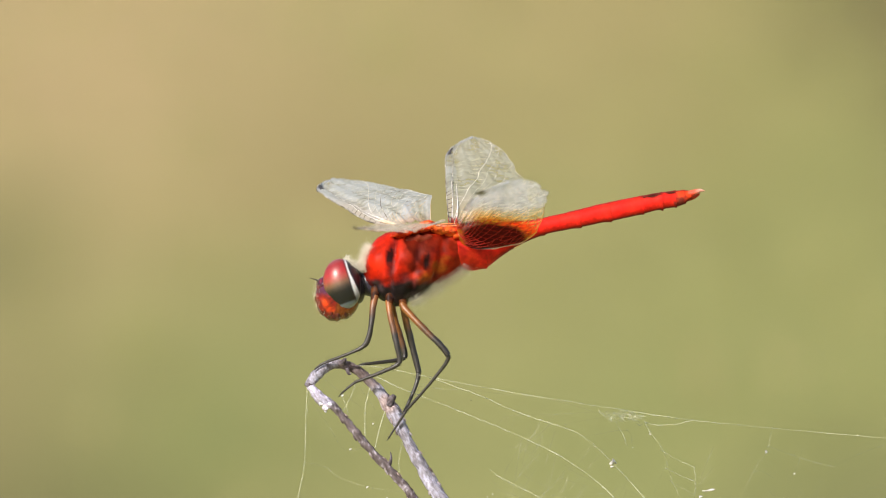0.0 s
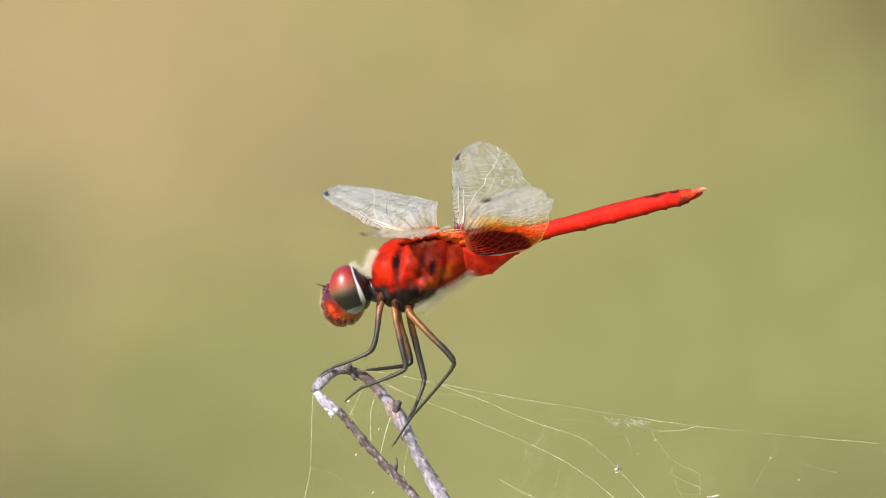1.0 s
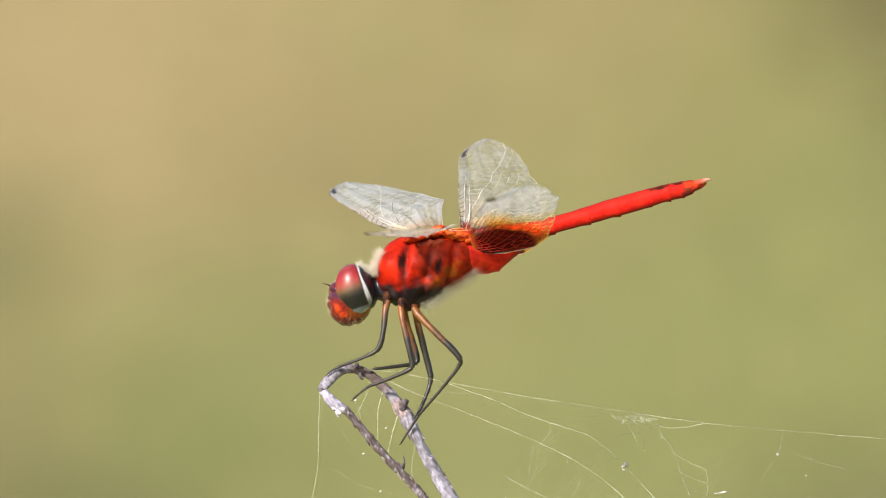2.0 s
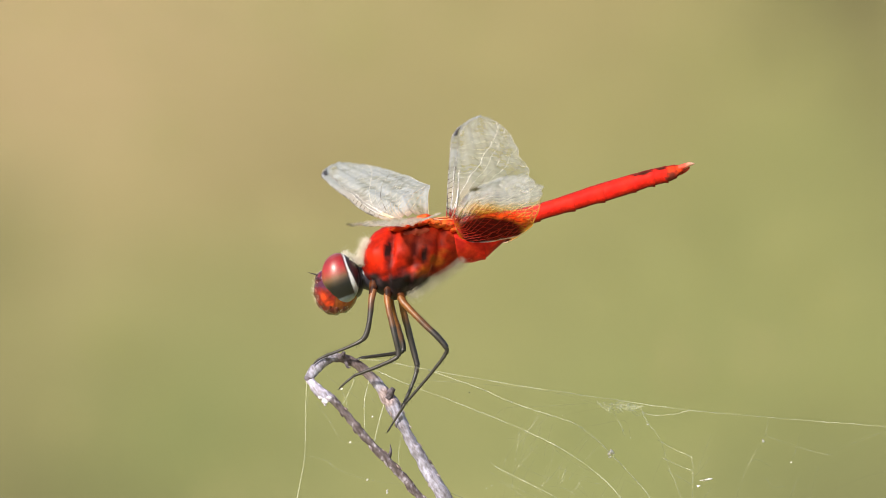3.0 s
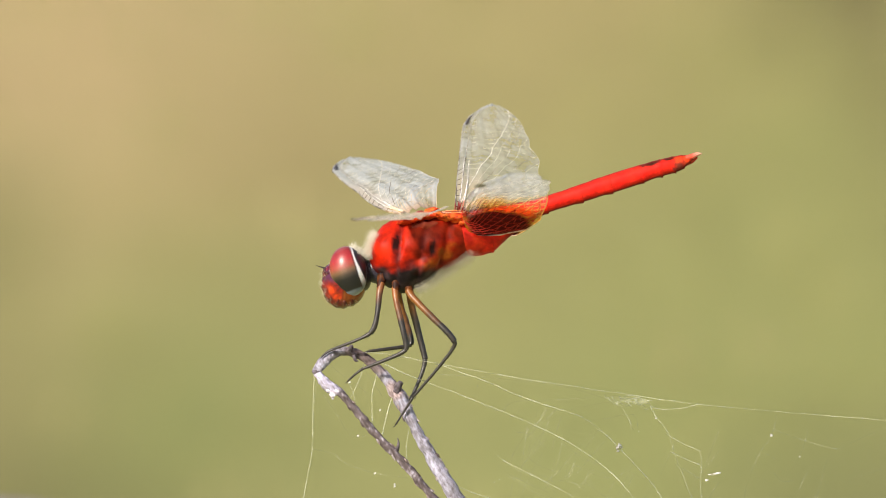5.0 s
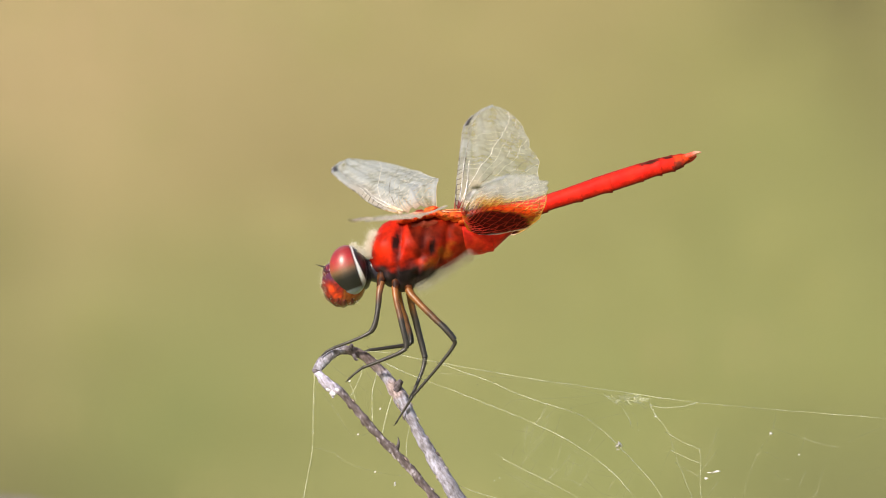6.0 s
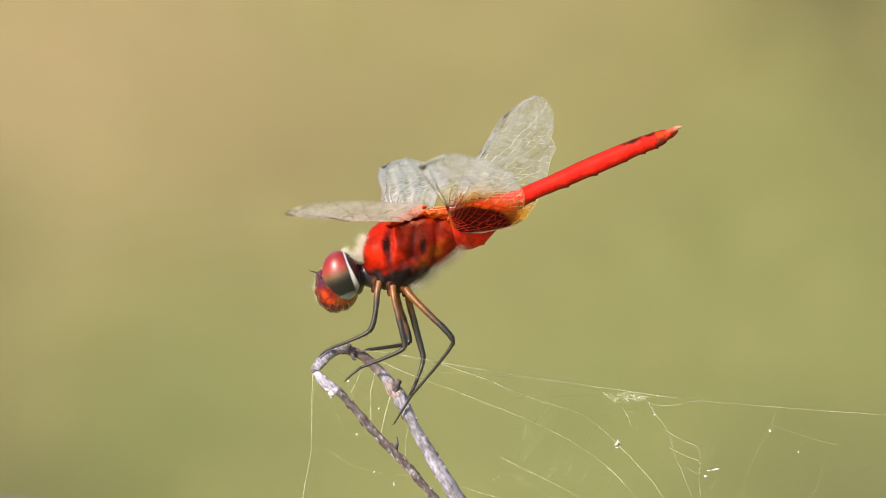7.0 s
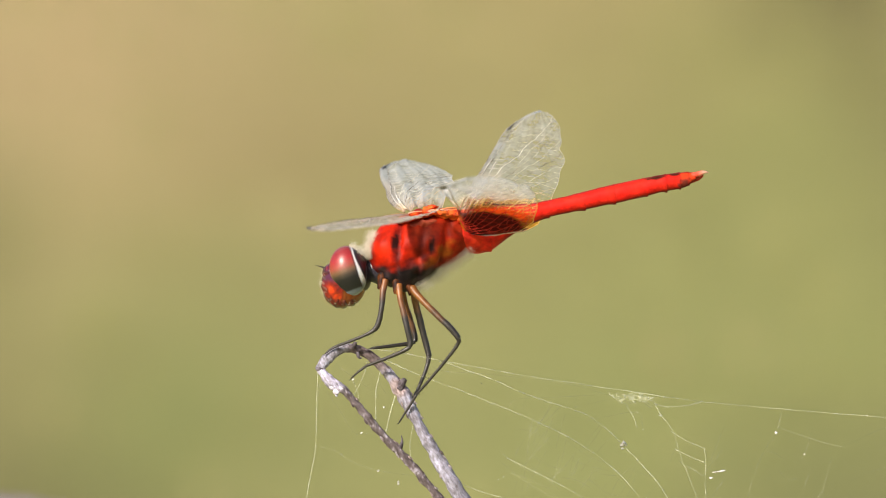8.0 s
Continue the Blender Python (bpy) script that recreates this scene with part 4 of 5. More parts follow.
    bm = tube([(*(25.99, 0.75, 5.30), 0.3), (*(26.71, 0.78, 5.54), 0.28), (*(27.31, 0.82, 5.84), 0.12)], 4, 8)
    paint(bm, lambda p: (0.5, 0.06, 0.03))
    part("tail_plate", bm, shell_abdomen, ob, "dull red lower tail plate", (25.99, 0.75, 5.30))
    return ob


def build_head():
    # face: frons, clypeus and lips
    bm = ball((-11.13, -0.68, -4.83), RIGHT * 2.35, UP * 2.75, AWAY * 2.9, 40, 28)
    axis = (RIGHT * -0.75 + UP * -0.66)
    for v in bm.verts:
        d = v.co - V((-11.13, -0.68, -4.83))
        f = d.normalized().dot(axis)
        groove = sum(soft(1 - abs(f - g) / 0.06) for g in (0.55, 0.78, 0.93))
        v.co -= d.normalized() * 0.16 * groove
        v.co += axis * 0.25 * soft((f - 0.3) / 0.6)
        v.co += d.normalized() * 0.06 * noise.noise(v.co * 2.5)

    def face(p):
        d = p - V((-11.13, -0.68, -4.83))
        u, w = d.dot(RIGHT), d.dot(UP)
        n = noise.noise(p * 1.8)
        ang = math.atan2(-w, -u)             # 0 ahead, positive downward
        out = math.sqrt((u / 2.35) ** 2 + (w / 2.75) ** 2)
        c = blend((0.13, 0.008, 0.012), (0.3, 0.016, 0.012), soft(0.5 + 1.1 * n))
        # bright ridges beside the eyes, parted by dark grooves; dusky lips
        low = soft((ang - 0.1) / 0.3)
        c = blend(c, (0.75, 0.06, 0.012), low * soft(1.25 - abs(out - 0.68 - 0.04 * n) / 0.17))
        c = blend(c, (0.95, 0.26, 0.06), 0.8 * low * soft(1 - abs(out - 0.72) / 0.06) * soft(0.5 + 1.5 * noise.noise(p * 2.4)))
        c = blend(c, (0.3, 0.09, 0.016), soft((ang - 1.25) / 0.35) * 0.8)
        c = blend(c, (0.1, 0.02, 0.06), soft(0.3 - ang / 0.35))
        for g in (0.35, 0.62, 0.86, 1.08, 1.4, 1.75):
            c = blend(c, (0.08, 0.01, 0.01), 0.8 * soft(1 - abs(ang - g - 0.08 * n) / 0.075))
        return c

    paint(bm, face)
    h = part("head", bm, shell_face, fly, "red and orange face below dark red eyes", NECK)

    def eye_colour(mid):
        def f(p):
            d = p - V(mid)
            z = d.dot(UP) * 0.94 - d.dot(RIGHT) * 0.34
            x = d.dot(RIGHT)
            # lowest stops paint a bluish reflection, the topmost a pale rim light
            stops = ((-2.9, (0.36, 0.42, 0.5)), (-2.1, (0.2, 0.24, 0.3)), (-1.95, (0.008, 0.009, 0.014)), (-0.7, (0.008, 0.007, 0.009)), (-0.25, (0.05, 0.035, 0.022)), (0.2, (0.17, 0.09, 0.045)), (0.7, (0.34, 0.06, 0.04)), (1.4, (0.38, 0.018, 0.022)), (2.2, (0.28, 0.018, 0.022)), (2.9, (0.3, 0.12, 0.12)))
            zz = [s[0] for s in stops]
            c = tuple(float(np.interp(z, zz, [s[1][j] for s in stops])) for j in range(3))
            edge = x + 0.31 * d.dot(UP) + 0.03 * noise.noise(p * 2)
            # more of the painted grey reflection, low at the back
            c = blend(c, (0.34, 0.4, 0.46), 0.75 * soft((-d.dot(UP) * 0.8 + x * 0.6 - 2.2) / 0.45))
            c = blend(c, (0.02, 0.012, 0.02), 0.6 * soft((edge - 0.75) / 0.2))
            c = blend(c, blend((0.86, 0.88, 0.92), (0.2, 0.24, 0.3), soft((-0.7 - d.dot(UP)) / 0.9)), soft((edge - 0.95) / 0.12))
            return blend(c, (0.015, 0.014, 0.022), soft((edge - 1.12 - 0.36 * soft((1.7 - d.dot(UP)) / 2.6)) / 0.1))
        return f

    for side in (1, -1):
        mid = V((-10.71, -0.52, -3.69)) - AWAY * 1.75 * side
        bm = ball(mid, (RIGHT * 1.98 + UP * 0.25), (UP * 2.68 - RIGHT * 0.42), AWAY * 1.75, 96, 64)
        paint(bm, eye_colour(mid))
        part("compound_eye", bm, eye_mat, h, "large dark red eye with a painted grey reflection below", mid)
        a0 = V((-13.06, -0.48, -3.40)) - AWAY * 0.8 * side
        bm = tube([(*a0, 0.14), (*(a0 - RIGHT * 0.6 + UP * 0.2), 0.07), (*(a0 - RIGHT * 1.15 + UP * 0.36), 0.02)], 3, 6)
        part("antenna", bm, spine_mat, h, "short black bristle feeler", a0)
    bm = ball((-9.55, -0.55, -3.75), RIGHT * 1.2 + UP * 0.1, UP * 2.1 - RIGHT * 0.45, AWAY * 2.6, 28, 18)
    part("nape", bm, shell_dark, h, "black back of the head", (-9.51, -0.54, -3.87))
    mid = V((-11.13, -0.68, -4.83))
    for k, (name, at, size, wide, tint, label) in enumerate((
            ("frons", 0.3, 0.55, 1.7, (0.42, 0.02, 0.02), "shiny dark red brow plate"), ("clypeus", 0.72, 0.62, 2.0, (0.7, 0.06, 0.014), "bright red face plate"),
            ("labrum", 1.14, 0.58, 2.1, (0.72, 0.09, 0.016), "orange-red upper lip"), ("labium", 1.56, 0.62, 2.1, (0.4, 0.12, 0.02), "brownish orange lower lip"),
            ("mandible", 2.0, 0.55, 2.0, (0.3, 0.09, 0.018), "brown jaw"))):
        out = RIGHT * -math.cos(at) * 0.86 - UP * math.sin(at)
        side = RIGHT * math.sin(at) * 0.86 - UP * math.cos(at)
        bm = ball(mid + out * 1.98, out * 0.82, side * size, AWAY * wide, 28, 18)
        for v in bm.verts:
            v.co += out * 0.09 * noise.noise(v.co * 2.2 + Vector((k, 0, 0)))

        def plate(p):
            d = p - mid
            rim = soft(1 - abs(abs(d.dot(side)) / size - 0.9) / 0.25)
            c = blend(tint, tuple(min(1.0, v * 1.5 + 0.04) for v in tint), soft(1.4 * noise.noise(p * 2.0 + Vector((k, 3, 1)))))
            c = blend(c, (0.1, 0.01, 0.02), 0.85 * soft((d.length - 2.62) / 0.25))
            return blend(c, (0.07, 0.008, 0.01), 0.8 * rim)

        paint(bm, plate)
        part(name, bm, shell_face, h, label, mid + out * 1.75)
    bm = ball((-12.63, -0.52, -3.69), RIGHT * 0.9 + UP * 0.2, UP * 0.85, AWAY * 1.9, 24, 16)
    paint(bm, lambda p: blend((0.07, 0.012, 0.035), (0.3, 0.02, 0.04), soft(0.4 + noise.noise(p * 2.2))))
    part("crown_bump", bm, shell_face, h, "dark purple bump between the eyes", (-12.81, -0.51, -3.63))
    bm = ring_loft([(V((-9.39, -0.51, -3.63)), UP * 1.4, AWAY * 1.5, 1), (V((-8.66, -0.51, -3.63)), UP * 1.15, AWAY * 1.2, 1), (V((-7.82, -0.49, -3.52)), UP * 1.5, AWAY * 1.6, 1), (V((-7.22, -0.48, -3.40)), UP * 2.0, AWAY * 2.2, 1)], 20)
    part("neck", bm, shell_dark, h, "blackish neck", (-8.36, -0.51, -3.63))
    rnd = random.Random(14)
    roots = [(V((-10.71, -0.18, -1.25)).lerp(V((-8.66, -0.33, -2.32)), rnd.random()) - AWAY * rnd.uniform(-2.5, 2.5), UP * 0.6 + RIGHT * 0.5) for _ in range(650)]
    hairs("nape_hair", roots, h, 0.9, (0, 0, 0), 0.011, 0.3, 7, "pale hair behind the eyes")
    roots = []
    for _ in range(420):
        a = rnd.uniform(-0.9, 2.2)
        d = RIGHT * -math.cos(a) - UP * math.sin(a)
        w = rnd.uniform(-1.6, 1.8)
        roots.append((V((-11.13, -0.68, -4.83)) + d * 2.45 * math.sqrt(1 - (w / 3) ** 2) - AWAY * w, d))
    hairs("face_hair", roots, h, 0.5, (0, 0, 0), 0.006, 0.35, 8, "fine dusky hair on the face")
    return h


def build_leg(name, femur, tibia, tarsus, light, label, seed, amber=(0.27, 0.1, 0.02)):
    """One leg: upper leg from the breast to the knee, shin and foot, with bristles."""
    rnd = random.Random(seed)
    black = (0.036, 0.031, 0.03)
    f0, f1 = V(femur[0][:3]), V(femur[-1][:3])

    def shade(p):
        f = (p - f0).dot(f1 - f0) / (f1 - f0).length_squared
        return blend(amber, black, soft((f - light + 0.25) / 0.5 + 0.35 * noise.noise(p * 0.9)))

    bm = tube([(*q[:3], q[3] * 0.82) for q in femur], 6, 10, 0.12, seed)
    paint(bm, shade)
    leg = part(name, bm, leg_mat, fly, label, femur[0][:3])
    bm = tube([(*q[:3], q[3] * 0.86) for q in tibia], 6, 8, 0.1, seed)
    paint(bm, lambda p: black)
    part("shin", bm, leg_mat, leg, "", tibia[0][:3])
    bm = tube(tarsus, 5, 6, 0.2, seed)
    end = V(tarsus[-1][:3])
    for s in (1, -1):
        add_tube(bm, [(end, 0.06), (end - UP * 0.18 - AWAY * 0.12 * s - RIGHT * 0.1, 0.04), (end - UP * 0.1 - AWAY * 0.2 * s - RIGHT * 0.28, 0.01)], 4)
    paint(bm, lambda p: black)
    part("foot", bm, leg_mat, leg, "", tarsus[0][:3])
    bm = bmesh.new()
    for pts, size, every in ((tibia, 0.62, 2), (femur, 0.38, 3), (tarsus, 0.3, 3)):
        line = smooth_line(pts, 12)
        for i in range(2, len(line) - 1):
            if i % every:
                continue
            d = (line[i + 1][0] - line[i - 1][0]).normalized()
            out = d.cross(AWAY).normalized()
            for s in (1, -1):
                way = (out * s * 0.8 + d * 0.75 - AWAY * rnd.uniform(-0.5, 0.5)).normalized()
                if rnd.random() < 0.8:
                    add_tube(bm, [(line[i][0], 0.028), (line[i][0] + way * size * rnd.uniform(0.6, 1.1), 0.008)], 3)
    part("bristle_fringe", bm, spine_mat, leg, "black leg bristles")
    return leg


def build_legs():
    build_leg("fore_leg", [(*(-7.20, -2.67, -4.66), 0.46), (*(-7.44, -3.25, -5.85), 0.42), (*(-7.62, -3.69, -7.60), 0.36), (*(-7.98, -3.92, -9.20), 0.36), (*(-8.40, -3.91, -9.87), 0.33)],
              [(*(-8.40, -3.91, -9.87), 0.27), (*(-9.12, -3.87, -10.30), 0.22), (*(-10.75, -3.37, -11.05), 0.19), (*(-12.26, -2.75, -11.69), 0.17)], [(*(-12.26, -2.75, -11.69), 0.17), (*(-13.04, -2.61, -12.08), 0.14), (*(-13.64, -2.57, -12.57), 0.09)], 0.26, "black fore leg, brown at its root", 21, (0.3, 0.11, 0.03))
    build_leg("middle_leg", [(*(-5.76, -2.95, -5.16), 0.48), (*(-5.64, -3.72, -6.38), 0.42), (*(-5.04, -4.50, -8.99), 0.4), (*(-4.62, -4.76, -10.89), 0.38), (*(-4.62, -4.85, -11.55), 0.34)],
              [(*(-4.62, -4.85, -11.55), 0.3), (*(-5.52, -4.73, -12.11), 0.25), (*(-7.44, -4.05, -13.01), 0.22), (*(-9.37, -3.36, -13.84), 0.19)], [(*(-9.37, -3.36, -13.84), 0.16), (*(-10.21, -3.25, -14.53), 0.13), (*(-10.94, -3.05, -15.23), 0.08)], 0.36, "black middle leg, brown at its root", 22, (0.34, 0.12, 0.025))
    build_leg("hind_leg", [(*(-4.32, -2.79, -5.49), 0.52), (*(-3.72, -3.51, -6.29), 0.48), (*(-1.92, -4.56, -8.01), 0.42), (*(-0.12, -5.21, -9.73), 0.42), (*(0.54, -5.33, -10.62), 0.4)],
              [(*(0.54, -5.33, -10.62), 0.3), (*(0.36, -5.24, -11.43), 0.23), (*(-1.62, -4.60, -14.07), 0.19), (*(-3.96, -3.79, -16.88), 0.17)], [(*(-3.96, -3.79, -16.88), 0.16), (*(-4.87, -3.59, -18.37), 0.13), (*(-5.83, -3.50, -19.90), 0.08)], 0.5, "black hind leg, orange at its root", 23)
    build_leg("middle_leg", [(*(-5.54, 0.81, -5.71), 0.5), (*(-5.25, 1.18, -7.41), 0.46), (*(-4.59, 1.27, -9.62), 0.44), (*(-4.10, 1.04, -11.30), 0.4), (*(-4.10, 0.86, -11.88), 0.36)],
              [(*(-4.10, 0.86, -11.88), 0.3), (*(-4.95, 0.53, -12.07), 0.26), (*(-6.87, -0.30, -12.19), 0.22), (*(-8.55, -0.92, -12.28), 0.18)], [(*(-8.55, -0.92, -12.28), 0.14), (*(-9.03, -1.14, -12.42), 0.12), (*(-9.39, -1.18, -12.72), 0.08)], 0.65, "brown and black middle leg reaching behind the twig", 25)
    build_leg("hind_leg", [(*(-4.22, 0.57, -5.98), 0.5), (*(-3.98, 0.74, -7.65), 0.46), (*(-3.32, 0.76, -10.40), 0.42), (*(-2.77, 0.46, -12.55), 0.4), (*(-2.59, 0.24, -13.37), 0.36)],
              [(*(-2.59, 0.24, -13.37), 0.31), (*(-2.77, 0.01, -14.31), 0.26), (*(-3.31, -0.69, -15.66), 0.22), (*(-4.03, -1.50, -17.12), 0.19)], [(*(-4.03, -1.50, -17.12), 0.15), (*(-4.58, -1.71, -17.94), 0.12), (*(-4.82, -1.80, -18.54), 0.08)], 0.3, "black hind leg braced against the stem", 26)


# ---- wings ----
FORE, HIND = 35.0, 33.0


HIND_WIDTHS = ((0, 2.6), (0.025, 5.6), (0.06, 8.3), (0.1, 9.4), (0.16, 9.7), (0.28, 9.7), (0.42, 9.4), (0.5, 9.3), (0.55, 8.9), (0.61, 8.1), (0.75, 7.6), (0.86, 7.0), (1, 6.0))


def eased(x, knots):
    """A soft line through the knots (place, value)."""
    for (x0, y0), (x1, y1) in zip(knots, knots[1:]):
        if x <= x1:
            f = min(1.0, max(0.0, (x - x0) / (x1 - x0)))
            return y0 + (y1 - y0) * (0.5 * f + 0.5 * soft(f))
    return knots[-1][1]


def wing_edges(s, hind):
    """Leading and trailing edge, in millimetres, at the share s of the span; the front edge bends at the nodus, halfway."""
    if hind:
        lead = 0.9 * s + 0.1 * math.sin(math.pi * min(1, s / 0.95))
        width = eased(s, HIND_WIDTHS) + 0.08 * math.sin(s * 40)
    else:
        lead = 0.9 * min(1.0, s * 1.5) + 0.35 * math.sin(math.pi * min(1, s / 0.95)) + 0.45 * math.sin(math.pi * min(1, s / 0.47)) ** 0.7
        width = 4.9 + 2.5 * soft(s / 0.22) + 0.2 * math.sin(s * 11 + 1)
    tail = 1.1 - width
    tip = -2.3
    lead = tip + (lead - tip) * math.sqrt(max(0.0, 1 - (max(0.0, s - 0.78) / 0.22) ** 2.6))
    tail = tip + (tail - tip) * math.sqrt(max(0.0, 1 - (max(0.0, s - 0.6) / 0.4) ** 2.2))
    return lead, tail


DROOP = 2.7      # how far the field behind the root of a hind wing hangs down beside the body


def wing_point(s, q, hind, twist=0.0, arch=0.0):
    span = HIND if hind else FORE
    lead, tail = wing_edges(s, hind)
    y = lead + (tail - lead) * q
    pleat = 0.24 * math.sin(q * 26) * (1 - q) * (1 - 0.5 * s) + 0.05 * math.sin(q * 60 + s * 9)
    if hind:
        pleat *= soft((s - 0.05) / 0.25)
    camber = 0.55 * math.sin(math.pi * q) * (1 - 0.6 * s) + 0.45 * math.sin(s * 3.1) * (q - 0.3)
    camber -= arch * math.sin(math.pi * min(1.0, s / 0.88) ** 0.65) * soft(q / 0.35)
    a = radians(twist) * (1 - s / 0.88) if hind else radians(twist) * soft(s / 0.14) * max(0.0, 1 - s / 0.65)
    camber += min(1.0, s * 6) * 0.07 * noise.noise(Vector((s * span * 1.1, y * 0.7, hind * 5.0))) + min(1.0, s * 6) * 0.035 * noise.noise(Vector((s * span * 2.6, y * 2.0, 3.0)))
    z = pleat + camber
    if hind:
        z += (DROOP if twist > 0 else -2.1) * max(0.0, 1 - s / 0.24) ** 1.5 * (1 - math.exp(-max(0.0, lead - y) / 1.1) + (0.03 * max(0.0, lead - y) if twist > 0 else 0.0))
    return Vector((0.6 + s * span, y * math.cos(a) + z * math.sin(a), z * math.cos(a) - y * math.sin(a)))


def spot(s, q):
    """How far a place of the hind wing lies from the dark spot at its base: 1 on the rim of the spot."""
    lead, tail = wing_edges(s, True)
    x, d = s * HIND, (lead - tail) * q
    return (abs((x - 1.7) / 3.2) ** 2.3 + abs((d - 4.1) / 3.6) ** 2.3) ** (1 / 2.3)


def stain(s, q, hind, sheen_veil=0.3, milk=0.7):
    """Colour, cover, sheen and stain of the wing skin: a dark red spot with amber round it at the base of the hind
    wing. The whitish veil paints sun and sky sheen as cover.
    """
    clear = (0.88, 0.89, 0.97)
    sheen_veil *= 0.9 + 0.55 * noise.noise(Vector((s * 7, q * 4.5, 3.0 + hind))) + 0.3 * noise.noise(Vector((s * 19, q * 11, 1.0))) + 0.45 * noise.noise(Vector((s * 46 + q * 9, q * 4, 7.0)))
    if q < 0.16:
        sheen_veil = min(0.9, sheen_veil * 1.5)      # the stiff front strip gets more of the painted sheen
    if not hind:
        clear = blend(clear, (0.95, 0.83, 0.74), 0.8 if milk < 0.5 else 0.0)
        a = soft((0.09 - s) / 0.09) * 0.6
        b = soft((0.3 - q) / 0.2) * soft((0.75 - s) / 0.3) * 0.5
        return blend(blend(clear, (0.95, 0.74, 0.6), b), (0.75, 0.35, 0.1), a), sheen_veil + 0.1 * a, max(0.25, 0.4 * sheen_veil), 0.6 * a
    sheen_veil *= 0.2 + 0.8 * soft((s - 0.14) / 0.2)
    strip = soft((0.4 - q) / 0.18) * soft((0.5 - s) / 0.25)      # the stiff field at the root, milky tan
    sheen_veil = sheen_veil + (milk - sheen_veil) * strip
    clear = blend(clear, (1.0, 0.86, 0.74), strip)
    e = spot(s, q)
    dark = soft((1.04 - e) / 0.16)
    behind = soft((q - 0.12) / 0.2)
    amber = soft((0.34 - 0.08 * q - s) / 0.2) * behind
    deep = soft((1.75 - e) / 0.6) * behind
    root = soft((0.1 - s) / 0.06) * (1 - behind)
    membranule = soft((0.034 - s) / 0.01) * soft((q - 0.6) / 0.2)
    c = blend(clear, (1.0, 0.72, 0.26), amber)
    c = blend(c, (1.0, 0.5, 0.05), max(deep, root))
    c = blend(c, (0.06, 0.004, 0.004), dark)
    c = blend(c, (0.9, 0.86, 0.84), membranule)
    cover = sheen_veil * (1 - 0.75 * amber) + 0.14 * amber + 0.16 * deep * (1 - dark) + 0.72 * dark + 0.3 * root
    return c, min(0.97, max(cover, 0.85 * membranule)), 0.4 * sheen_veil * (1 - max(0.75 * amber, dark)), max(0.8 * amber, 0.85 * deep, 0.6 * root) * (1 - membranule)


